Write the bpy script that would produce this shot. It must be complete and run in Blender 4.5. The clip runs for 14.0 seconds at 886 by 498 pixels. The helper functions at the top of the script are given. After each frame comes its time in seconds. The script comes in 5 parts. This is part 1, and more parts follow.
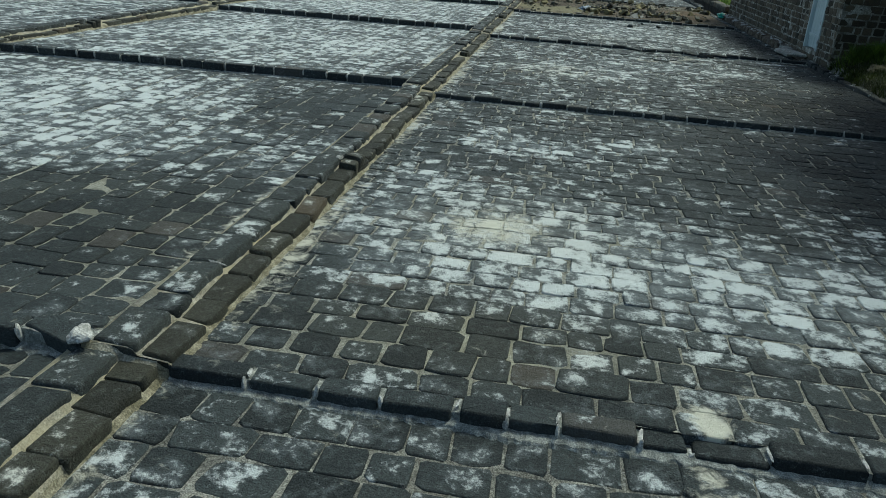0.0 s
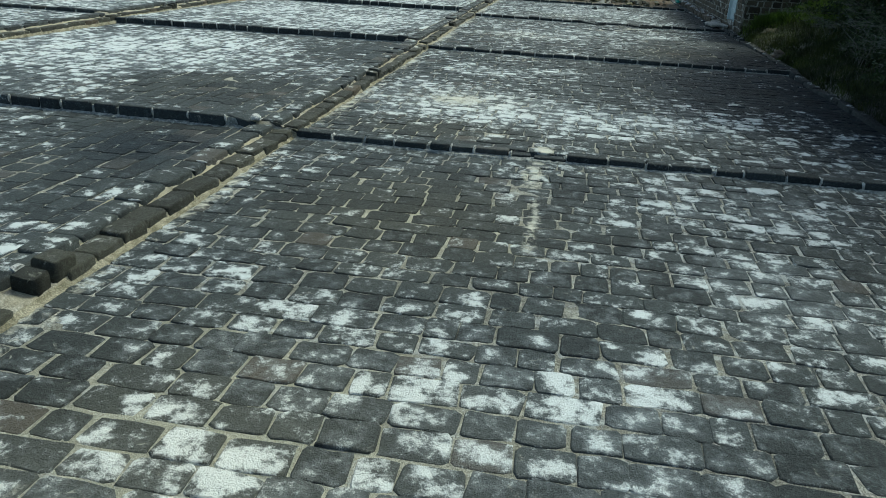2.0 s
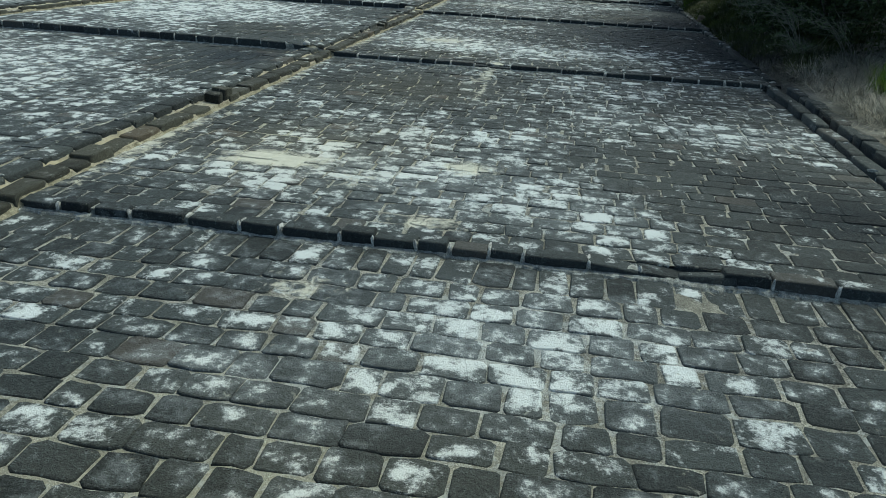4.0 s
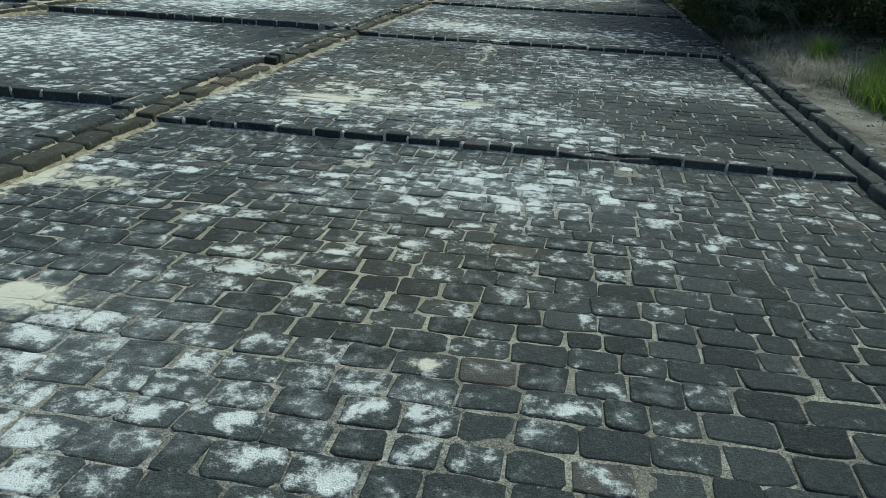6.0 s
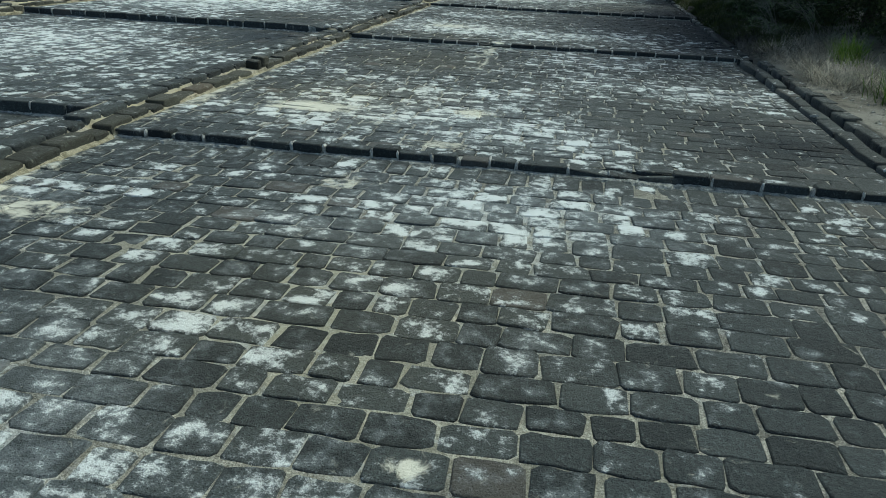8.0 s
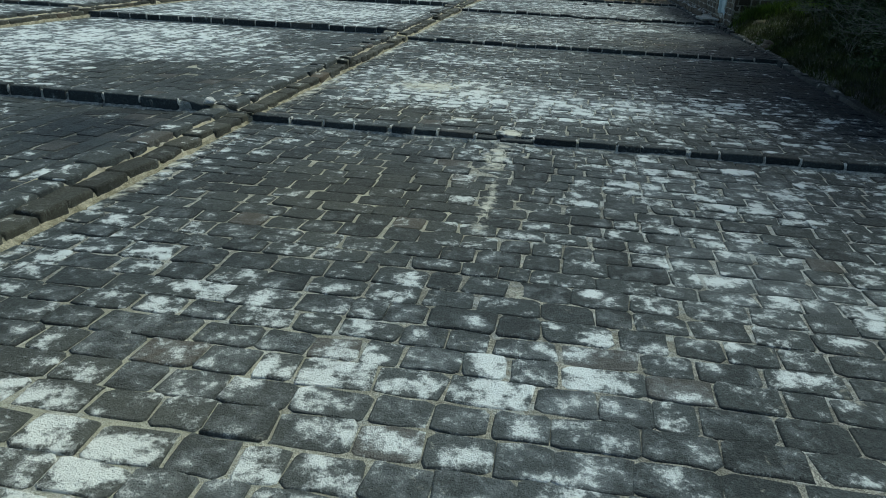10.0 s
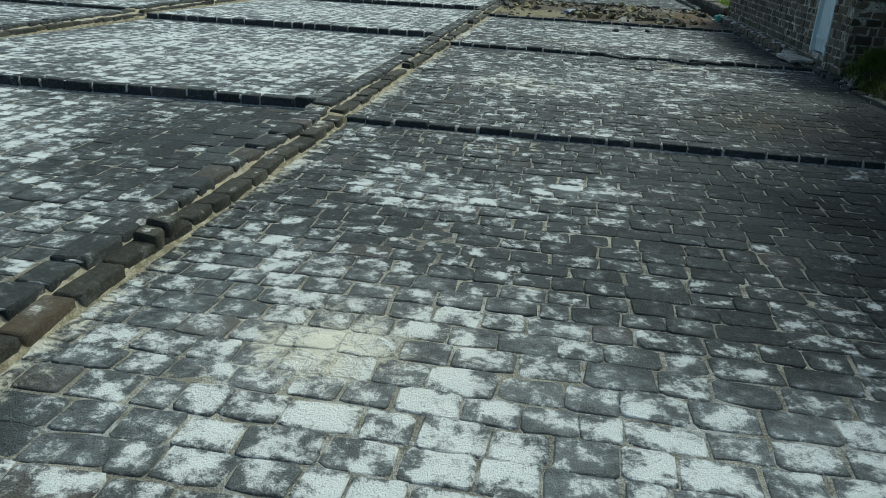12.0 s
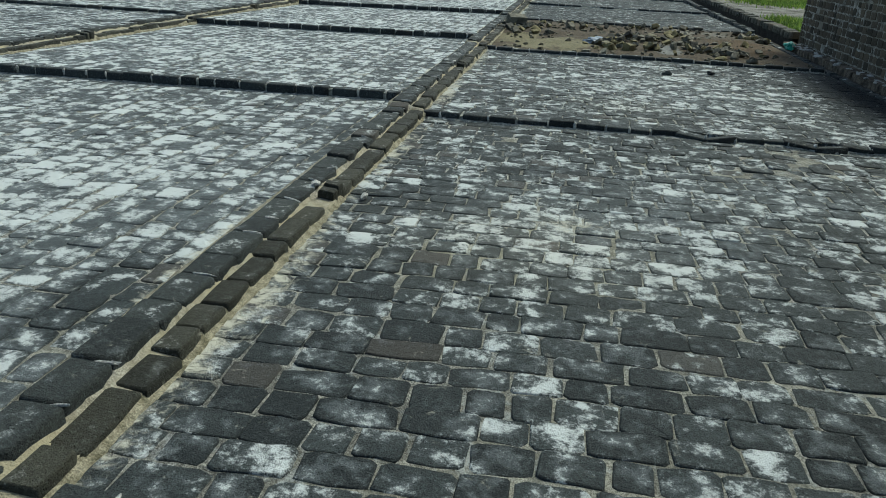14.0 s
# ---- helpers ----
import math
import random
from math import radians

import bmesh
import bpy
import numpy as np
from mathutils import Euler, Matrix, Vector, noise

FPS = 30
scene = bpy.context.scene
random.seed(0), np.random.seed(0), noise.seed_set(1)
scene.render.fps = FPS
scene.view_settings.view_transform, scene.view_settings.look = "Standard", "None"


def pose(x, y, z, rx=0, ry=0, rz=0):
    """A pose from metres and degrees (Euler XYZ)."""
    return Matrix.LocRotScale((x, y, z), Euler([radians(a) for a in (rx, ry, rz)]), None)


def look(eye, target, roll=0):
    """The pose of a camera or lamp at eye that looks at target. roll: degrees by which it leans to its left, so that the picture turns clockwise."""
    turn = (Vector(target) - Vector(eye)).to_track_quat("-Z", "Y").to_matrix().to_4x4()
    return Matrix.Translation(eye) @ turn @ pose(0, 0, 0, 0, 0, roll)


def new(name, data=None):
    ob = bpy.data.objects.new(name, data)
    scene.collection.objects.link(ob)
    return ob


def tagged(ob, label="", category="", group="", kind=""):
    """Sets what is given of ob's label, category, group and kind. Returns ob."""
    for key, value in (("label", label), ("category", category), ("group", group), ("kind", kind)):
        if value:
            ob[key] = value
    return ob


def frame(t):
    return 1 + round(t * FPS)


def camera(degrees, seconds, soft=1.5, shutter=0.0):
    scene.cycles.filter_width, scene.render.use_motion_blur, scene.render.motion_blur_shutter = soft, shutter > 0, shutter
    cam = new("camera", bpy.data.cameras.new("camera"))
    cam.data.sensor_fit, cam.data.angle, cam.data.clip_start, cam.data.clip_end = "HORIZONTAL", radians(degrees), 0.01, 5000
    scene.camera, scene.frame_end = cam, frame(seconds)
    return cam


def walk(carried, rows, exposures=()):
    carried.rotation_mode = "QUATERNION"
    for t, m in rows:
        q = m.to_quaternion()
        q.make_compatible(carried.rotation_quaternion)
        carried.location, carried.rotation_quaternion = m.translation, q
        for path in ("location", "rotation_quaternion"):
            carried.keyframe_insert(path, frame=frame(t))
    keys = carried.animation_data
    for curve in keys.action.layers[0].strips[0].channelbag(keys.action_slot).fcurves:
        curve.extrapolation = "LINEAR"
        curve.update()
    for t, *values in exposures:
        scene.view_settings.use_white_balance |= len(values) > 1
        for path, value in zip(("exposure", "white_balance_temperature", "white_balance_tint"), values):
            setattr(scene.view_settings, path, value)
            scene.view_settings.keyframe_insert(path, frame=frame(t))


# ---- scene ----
cam = camera(60.0, 14.0, soft=0.5, shutter=0.03)
PATH = [
    (0, (0.438, 0.491, 1.632), (0.189, 2.323, 0.869), 4.1),
    (0.5, (0.586, -0.177, 1.633), (0.33, 1.656, 0.875), 3.8),
    (1, (0.78, -1.051, 1.624), (0.517, 0.782, 0.867), 3.6),
    (1.5, (1.001, -2.029, 1.607), (0.735, -0.196, 0.852), 3.2),
    (2, (1.238, -3.073, 1.6), (0.969, -1.242, 0.842), 3.1),
    (2.5, (1.478, -4.056, 1.59), (1.207, -2.228, 0.825), 3.1),
    (3, (1.695, -4.991, 1.577), (1.424, -3.164, 0.811), 3.0),
    (3.5, (1.858, -5.865, 1.564), (1.589, -4.038, 0.795), 3.0),
    (4, (1.97, -6.499, 1.536), (1.702, -4.673, 0.764), 3.0),
    (4.2, (1.985, -6.661, 1.539), (1.719, -4.834, 0.77), 3.0),
    (6.3, (2.234, -8.515, 1.47), (1.953, -6.689, 0.704), 2.6),
    (6.5, (2.242, -8.569, 1.47), (1.96, -6.743, 0.702), 2.6),
    (7, (2.249, -8.615, 1.436), (1.967, -6.789, 0.672), 2.6),
    (7.2, (2.264, -8.57, 1.389), (1.979, -6.744, 0.626), 2.6),
    (9.3, (1.709, -4.693, 1.377), (1.435, -2.861, 0.624), 2.6),
    (9.5, (1.653, -4.162, 1.379), (1.379, -2.329, 0.627), 2.7),
    (10, (1.502, -2.807, 1.385), (1.228, -0.972, 0.639), 2.7),
    (10.5, (1.365, -1.503, 1.418), (1.091, 0.332, 0.673), 2.9),
    (11, (1.227, -0.188, 1.43), (0.953, 1.648, 0.686), 3.0),
    (11.5, (1.099, 1.084, 1.435), (0.823, 2.92, 0.693), 3.0),
    (12, (0.95, 2.3, 1.479), (0.678, 4.135, 0.732), 3.2),
    (12.5, (0.788, 3.533, 1.468), (0.52, 5.371, 0.727), 3.3),
    (13, (0.656, 4.676, 1.481), (0.388, 6.516, 0.744), 3.4),
    (13.5, (0.537, 5.785, 1.491), (0.268, 7.625, 0.756), 3.2),
    (14, (0.41, 7.006, 1.521), (0.141, 8.845, 0.781), 3.0),
]
# the camera's exposure and white balance drift a little: seconds, stops, kelvin, tint
BALANCE = [(0.0, 0.12, 6080, -7), (0.7, 0.13, 6080, -7), (2.2, 0.46, 6075, -7), (3.0, 0.36, 6070, -7), (4.2, 0.30, 6065, -7), (6.8, 0.34, 6055, -7), (9.0, 0.30, 6050, -7),
           (10.2, 0.21, 5850, -7), (10.7, 0.23, 5780, -7), (12.0, 0.30, 6080, -6), (13.0, 0.17, 6180, -5), (14.0, 0.23, 6200, -4)]
walk(cam, [(t, look(eye, target, roll)) for t, eye, target, roll in PATH], BALANCE)

# ---- sky and sun ----
SUN_ELEVATION, SUN_AZIMUTH = 57.0, 32.0      # azimuth from +y, positive towards +x
world = bpy.data.worlds.new("sky")
scene.world = world
world.use_nodes = True
wn = world.node_tree
sky = wn.nodes.new("ShaderNodeTexSky")
sky.sky_type = "NISHITA"
sky.sun_disc = False
sky.sun_elevation = radians(SUN_ELEVATION)
sky.sun_rotation = radians(SUN_AZIMUTH)
sky.dust_density = 3.0
wn.links.new(sky.outputs["Color"], wn.nodes["Background"].inputs["Color"])
wn.nodes["Background"].inputs["Strength"].default_value = 0.11
sun = new("sun", bpy.data.lights.new("sun", "SUN"))
sun.data.energy = 2.5
sun.data.angle = radians(16)
sun.data.color = (1.0, 0.955, 0.86)
se, sa = radians(SUN_ELEVATION), radians(SUN_AZIMUTH)
sun.matrix_world = look((math.cos(se) * math.sin(sa) * 60, math.cos(se) * math.cos(sa) * 60 + 10, math.sin(se) * 60), (0, 10, 0))


# ---- node helpers ----
class Nodes:
    """Short writing for a node tree."""

    def __init__(self, tree):
        self.tree = tree

    def link(self, value, socket):
        if isinstance(value, bpy.types.NodeSocket):
            self.tree.links.new(value, socket)
        elif value is not None:
            socket.default_value = value

    def node(self, kind):
        return self.tree.nodes.new(kind)

    def math(self, op, a, b=None, c=None, clamp=False):
        n = self.node("ShaderNodeMath")
        n.operation, n.use_clamp = op, clamp
        for value, socket in zip((a, b, c), n.inputs):
            self.link(value, socket)
        return n.outputs[0]

    def noise(self, vector, scale, detail=3.0, rough=0.55, distortion=0.0):
        n = self.node("ShaderNodeTexNoise")
        self.link(vector, n.inputs["Vector"])
        for key, value in (("Scale", scale), ("Detail", detail), ("Roughness", rough), ("Distortion", distortion)):
            n.inputs[key].default_value = value
        return n.outputs["Fac"]

    def voronoi(self, vector, scale, feature="F1"):
        n = self.node("ShaderNodeTexVoronoi")
        n.feature = feature
        self.link(vector, n.inputs["Vector"])
        n.inputs["Scale"].default_value = scale
        return n.outputs["Distance"]

    def step(self, value, low, high, to_low=0.0, to_high=1.0, kind="SMOOTHSTEP"):
        n = self.node("ShaderNodeMapRange")
        n.interpolation_type = kind
        for v, k in zip((value, low, high, to_low, to_high), range(5)):
            self.link(v, n.inputs[k])
        return n.outputs[0]

    def mix(self, fac, a, b, blend="MIX"):
        n = self.node("ShaderNodeMix")
        n.data_type, n.blend_type = "RGBA", blend
        for value, socket in ((fac, n.inputs[0]), (a, n.inputs[6]), (b, n.inputs[7])):
            self.link((*value, 1.0) if isinstance(value, tuple) and len(value) == 3 else value, socket)
        return n.outputs[2]

    def bump(self, height, strength, distance, normal=None):
        n = self.node("ShaderNodeBump")
        n.inputs["Strength"].default_value = strength
        n.inputs["Distance"].default_value = distance
        self.link(height, n.inputs["Height"])
        self.link(normal, n.inputs["Normal"])
        return n.outputs[0]

    def position(self):
        return self.node("ShaderNodeNewGeometry").outputs["Position"]

    def random(self):
        """One number a stone, for single stones and for joined ones alike."""
        a = self.node("ShaderNodeObjectInfo").outputs["Random"]
        b = self.node("ShaderNodeNewGeometry").outputs["Random Per Island"]
        return self.math("FRACT", self.math("ADD", self.math("MULTIPLY", a, 17.3), self.math("MULTIPLY", b, 23.1)))


def material(name):
    m = bpy.data.materials.new(name)
    m.use_nodes = True
    n = Nodes(m.node_tree)
    return m, n, m.node_tree.nodes["Principled BSDF"]


def set_shader(n, shader, color, rough, normal=None, specular=0.5):
    n.link((*color, 1.0) if isinstance(color, tuple) else color, shader.inputs["Base Color"])
    n.link(rough, shader.inputs["Roughness"])
    n.link(normal, shader.inputs["Normal"])
    shader.inputs["Specular IOR Level"].default_value = specular


# ---- basalt with dried salt on it: one shared group of nodes ----
def salt_group(name, bed):
    """bed: the mortar between the stones; otherwise the stones."""
    g = bpy.data.node_groups.new(name, "ShaderNodeTree")
    for key in ("Salt", "Cream", "Warm", "Rim", "WetShade"):
        g.interface.new_socket(key, in_out="INPUT", socket_type="NodeSocketFloat")
    g.interface.new_socket("Shader", in_out="OUTPUT", socket_type="NodeSocketShader")
    n = Nodes(g)
    inp, out = n.node("NodeGroupInput"), n.node("NodeGroupOutput")
    pos = n.position()
    big, fine, speck = n.noise(pos, 1.7, 3), n.noise(pos, 75.0, 4, 0.75), n.noise(pos, 150.0, 3, 0.75)
    rnd, own = 0.5, pos
    if not bed:                                  # each stone has its own crust, broken off at its edges
        rnd = n.random()
        shift = n.node("ShaderNodeVectorMath")
        shift.operation = "MULTIPLY_ADD"
        n.link(rnd, shift.inputs[0])
        shift.inputs[1].default_value = (13.0, 29.0, 7.0)
        n.link(pos, shift.inputs[2])
        own = shift.outputs[0]
    patch, mid, flake = n.noise(own, 6.5, 2, 0.5, 0.4), n.noise(own, 15.0, 3, 0.6, 0.3), n.noise(own, 46.0, 4, 0.7, 0.2)
    salty = n.math("MAXIMUM", inp.outputs["Salt"], n.math("MULTIPLY", inp.outputs["Salt"], 0.2))
    salty = n.math("MINIMUM", salty, n.math("MULTIPLY_ADD", salty, 0.46, 0.205))
    field = n.math("ADD", salty, n.math("MULTIPLY", n.math("SUBTRACT", big, 0.5), 0.7))
    for part_of, weight in ((n.noise(pos, 7.0, 3, 0.55, 0.4), 1.0), (patch, 1.4), (mid, 1.3)):
        field = n.math("ADD", field, n.math("MULTIPLY", n.math("SUBTRACT", part_of, 0.5), weight))
    dust = field
    for part_of, weight in ((flake, 0.95), (speck, 0.5)):
        field = n.math("ADD", field, n.math("MULTIPLY", n.math("SUBTRACT", part_of, 0.5), weight))
    cream_field = n.math("ADD", inp.outputs["Cream"], n.math("MULTIPLY", n.math("SUBTRACT", n.noise(pos, 11.5, 5, 0.7, 0.6), 0.5), 1.9))
    # dark bluish mask: damp stone, with tree and house shade put into the colour
    damp_shade = n.math("MAXIMUM", n.step(inp.outputs["Salt"], -0.42, 0.02, 1.0, 0.0), n.step(n.math("MULTIPLY_ADD", n.math("SUBTRACT", big, 0.5), 0.8, inp.outputs["WetShade"]), 0.15, 0.85, 0.0, 0.9))
    if bed:
        color = n.mix(n.step(n.math("MULTIPLY_ADD", speck, 0.5, n.math("MULTIPLY", fine, 0.5)), 0.40, 0.60), (0.15, 0.148, 0.128), (0.50, 0.496, 0.43))
        color = n.mix(n.step(n.noise(pos, 5.0, 4, 0.65), 0.47, 0.58), n.mix(1.0, color, (0.55, 0.55, 0.55), "MULTIPLY"), color)
        olive = n.math("MULTIPLY_ADD", n.step(n.noise(pos, 0.9, 3), 0.42, 0.6), 0.25, n.math("MULTIPLY", inp.outputs["Warm"], 1.0), clamp=True)
        color = n.mix(olive, color, n.mix(0.72, color, (0.46, 0.44, 0.315)))
        color = n.mix(damp_shade, color, n.mix(1.0, color, (0.26, 0.30, 0.36), "MULTIPLY"))
        salt = n.step(field, 0.50, 0.95, 0.0, 0.55)
        rough = 0.9
    else:
        uv_node = n.node("ShaderNodeUVMap")
        uv_node.uv_map = "stone"
        uv = uv_node.outputs[0]
        sep = n.node("ShaderNodeSeparateXYZ")
        n.link(uv, sep.inputs[0])
        edge = n.math("MAXIMUM", *[n.math("ABSOLUTE", n.math("MULTIPLY_ADD", sep.outputs[k], 2.0, -1.0)) for k in (0, 1)])
        rim = n.math("SUBTRACT", n.math("POWER", edge, 2.5), 0.35)
        field = n.math("ADD", field, n.math("MULTIPLY", n.math("SUBTRACT", rnd, 0.5), 0.40))
        field = n.math("SUBTRACT", field, n.math("MULTIPLY", rim, inp.outputs["Rim"]))
        dark = n.mix(rnd, (0.0145, 0.0178, 0.0185), (0.037, 0.0435, 0.0440))
        color = n.mix(n.step(n.math("MULTIPLY_ADD", flake, 0.4, n.math("MULTIPLY", fine, 0.6)), 0.35, 0.65), n.mix(1.0, dark, (0.88, 0.88, 0.88), "MULTIPLY"), n.mix(1.0, dark, (1.40, 1.45, 1.43), "MULTIPLY"))
        color = n.mix(n.step(n.math("FRACT", n.math("MULTIPLY", rnd, 7.7)), 0.955, 0.965), color, n.mix(0.22, color, (0.15, 0.125, 0.10)))
        color = n.mix(inp.outputs["Warm"], color, n.mix(1.0, color, (1.35, 1.12, 0.82), "MULTIPLY"))
        color = n.mix(n.step(speck, 0.35, 0.65), n.mix(1.0, color, (0.9, 0.9, 0.9), "MULTIPLY"), n.mix(1.0, color, (1.14, 1.14, 1.14), "MULTIPLY"))
        pits = n.step(n.voronoi(pos, 75.0), 0.10, 0.26)
        color = n.mix(pits, n.mix(1.0, color, (0.72, 0.72, 0.72), "MULTIPLY"), color)
        color = n.mix(damp_shade, color, n.mix(1.0, color, (0.24, 0.32, 0.44), "MULTIPLY"))
        film = n.step(n.math("SUBTRACT", dust, n.math("MULTIPLY", rim, 0.25)), 0.12, 0.70, 0.0, 0.22)
        film = n.math("ADD", film, n.step(salty, 0.24, 0.56, 0.0, 0.12))
        film = n.math("MULTIPLY", film, n.math("SUBTRACT", 1.0, damp_shade))
        color = n.mix(film, color, n.mix(n.math("MULTIPLY", inp.outputs["Warm"], 0.8, clamp=True), (0.40, 0.447, 0.465), (0.43, 0.44, 0.40)))
        grains = n.step(n.math("MULTIPLY_ADD", speck, 0.55, n.math("MULTIPLY", flake, 0.45)), 0.50, 0.66)
        color = n.mix(n.math("MULTIPLY", grains, n.step(dust, -0.05, 0.5, 0.10, 0.55)), color, (0.24, 0.265, 0.27))
        salt = n.step(field, 0.37, 0.75, 0.0, 0.96)
        rough = n.math("SUBTRACT", n.step(salt, 0.0, 0.7, 0.72, 0.95, "LINEAR"), n.math("MULTIPLY", damp_shade, 0.18))
    pale = n.mix(n.math("MULTIPLY", inp.outputs["Warm"], 0.8, clamp=True), (0.565, 0.603, 0.595), (0.60, 0.598, 0.525))
    color = n.mix(salt, color, pale)
    cream = n.step(cream_field, 0.22, 0.62, 0.0, 0.9)
    color = n.mix(cream, color, n.mix(n.noise(pos, 20.0, 3), (0.41, 0.40, 0.32), (0.57, 0.56, 0.475)))
    height = n.math("ADD", n.math("MULTIPLY", fine, 1.0), n.math("MULTIPLY", speck, 0.5))
    if not bed:
        lumps = n.noise(pos, 24.0, 3, 0.6)
        height = n.math("ADD", height, n.math("MULTIPLY", pits, 0.8))
        height = n.math("ADD", height, n.math("MULTIPLY", lumps, 1.0))
    height = n.math("ADD", height, n.math("MULTIPLY", salt, 0.5))
    height = n.math("MULTIPLY", height, n.math("MULTIPLY_ADD", cream, -0.7, 1.0))
    normal = n.bump(height, 1.0, 0.014 if bed else 0.0062)
    sh = n.node("ShaderNodeBsdfPrincipled")
    set_shader(n, sh, color, rough, normal)
    n.link(n.step(damp_shade, 0.0, 1.0, 0.18, 0.05, "LINEAR"), sh.inputs["Specular IOR Level"])
    n.link(sh.outputs[0], out.inputs[0])
    return g


STONE_GROUP, BED_GROUP = salt_group("basalt_and_salt", False), salt_group("mortar_and_salt", True)


def blob_field(n, pos, base, blobs):
    """base, with soft oval patches (x, y, half width, half length, amount) added."""
    total = base
    for x, y, rx, ry, amount in blobs:
        place = n.node("ShaderNodeMapping")
        place.vector_type = "TEXTURE"
        n.link(pos, place.inputs["Vector"])
        place.inputs["Location"].default_value = (x, y, 0)
        place.inputs["Scale"].default_value = (rx, ry, 1000)
        far = n.node("ShaderNodeVectorMath")
        far.operation = "LENGTH"
        n.link(place.outputs[0], far.inputs[0])
        total = n.math("ADD", total, n.step(far.outputs["Value"], 0.0, 1.0, amount, 0.0))
    return total


def salted(name, group, base=0.0, blobs=(), creams=(), warm=0.0, rim=0.34, warms=(), wet_shades=()):
    m = bpy.data.materials.new(name)
    m.use_nodes = True
    m.node_tree.nodes.remove(m.node_tree.nodes["Principled BSDF"])
    n = Nodes(m.node_tree)
    g = n.node("ShaderNodeGroup")
    g.node_tree = group
    pos = n.position()
    n.link(blob_field(n, pos, base, blobs), g.inputs["Salt"])
    n.link(blob_field(n, pos, 0.0, creams), g.inputs["Cream"])
    n.link(blob_field(n, pos, warm, warms) if warms else warm, g.inputs["Warm"])
    g.inputs["Rim"].default_value = rim
    # ovals where shade beside the bank, and damp, are painted into the tone
    if wet_shades:
        n.link(blob_field(n, pos, 0.0, wet_shades), g.inputs["WetShade"])
    n.link(g.outputs[0], m.node_tree.nodes["Material Output"].inputs[0])
    return m


def earthy(name, dark, light, scale=6.0, rough=0.95, relief=0.01, extra=None):
    """Matt stuff with grain at two sizes: soil, mortar, plaster, concrete."""
    m, n, sh = material(name)
    pos = n.position()
    a, b, c = n.noise(pos, scale, 4), n.noise(pos, scale * 8, 4, 0.65), n.noise(pos, scale * 0.2, 2)
    color = n.mix(n.step(a, 0.3, 0.7), dark, light)
    color = n.mix(n.step(b, 0.35, 0.75), n.mix(1.0, color, (0.45, 0.45, 0.45), "MULTIPLY"), color)
    if extra:
        color = n.mix(n.step(c, 0.30, 0.74), color, extra)
    set_shader(n, sh, color, rough, n.bump(n.math("ADD", a, n.math("MULTIPLY", b, 0.7)), 0.8, relief), 0.3)
    return m


def blade_material(name, low, high, rough=0.6, translucent=0.0):
    m, n, sh = material(name)
    rnd = n.node("ShaderNodeNewGeometry").outputs["Random Per Island"]
    pos = n.position()
    color = n.mix(rnd, low, high)
    color = n.mix(n.step(n.noise(pos, 2.8, 3, 0.65), 0.42, 0.62), n.mix(1.0, color, (0.38, 0.42, 0.45), "MULTIPLY"), color)
    set_shader(n, sh, color, rough, None, 0.3)
    if translucent:
        t = n.node("ShaderNodeBsdfTranslucent")
        n.link(color, t.inputs[0])
        mixer = n.node("ShaderNodeMixShader")
        mixer.inputs[0].default_value = translucent
        n.link(sh.outputs[0], mixer.inputs[1])
        n.link(t.outputs[0], mixer.inputs[2])
        n.link(mixer.outputs[0], m.node_tree.nodes["Material Output"].inputs[0])
    return m


# mossy kerb basalt, darkened in its colour for the shade under the trees
SHADED_STONE = salted("shaded_mossy_basalt", STONE_GROUP, -0.22, warm=0.4)
KERB_STONE = salted("kerb_basalt", STONE_GROUP, 0.05)
DIVIDER_STONE = salted("divider_basalt", STONE_GROUP, 0.03, warm=1.0)
ROW_STONE = salted("divider_grey_basalt", STONE_GROUP, 0.09, warm=0.2)
MORTAR_WHITE = earthy("white_mortar", (0.42, 0.42, 0.39), (0.74, 0.74, 0.70), 16.0, relief=0.006)
MORTAR_GREY = earthy("grey_crumbly_mortar", (0.26, 0.275, 0.25), (0.70, 0.72, 0.66), 26.0, relief=0.03)
MORTAR_PALE = earthy("pale_mortar", (0.36, 0.355, 0.32), (0.72, 0.72, 0.67), 9.0, relief=0.008)
MORTAR_YELLOW = earthy("yellow_mortar", (0.27, 0.25, 0.18), (0.60, 0.57, 0.47), 16.0, relief=0.02, extra=(0.40, 0.36, 0.24))
MORTAR_OCHRE = earthy("ochre_mortar", (0.22, 0.20, 0.125), (0.52, 0.48, 0.345), 16.0, relief=0.016)
SOIL = earthy("bank_soil", (0.06, 0.055, 0.042), (0.19, 0.18, 0.145), 7.0, relief=0.04, extra=(0.24, 0.235, 0.205))
RUBBLE_STONE = earthy("rubble_basalt", (0.035, 0.032, 0.026), (0.17, 0.155, 0.125), 6.0, relief=0.02, extra=(0.15, 0.125, 0.065))
DRAIN_SOIL = earthy("drain_mud", (0.018, 0.016, 0.012), (0.05, 0.046, 0.036), 5.0, relief=0.015)
CONCRETE = earthy("concrete", (0.34, 0.33, 0.29), (0.66, 0.645, 0.58), 4.0, relief=0.006)
WALL_MORTAR = earthy("wall_mortar", (0.075, 0.068, 0.054), (0.84, 0.82, 0.73), 7.0, relief=0.01, extra=(0.22, 0.205, 0.165))
RUBBLE_GRIT = earthy("rubble_grit", (0.11, 0.10, 0.07), (0.27, 0.25, 0.18), 9.0, relief=0.02)
LEDGE_STONE = earthy("brown_ledge_stone", (0.05, 0.04, 0.03), (0.24, 0.20, 0.145), 9.0, relief=0.02)
GRASS_LUSH = blade_material("lush_weeds", (0.09, 0.16, 0.016), (0.25, 0.35, 0.055), 0.6, 0.35)
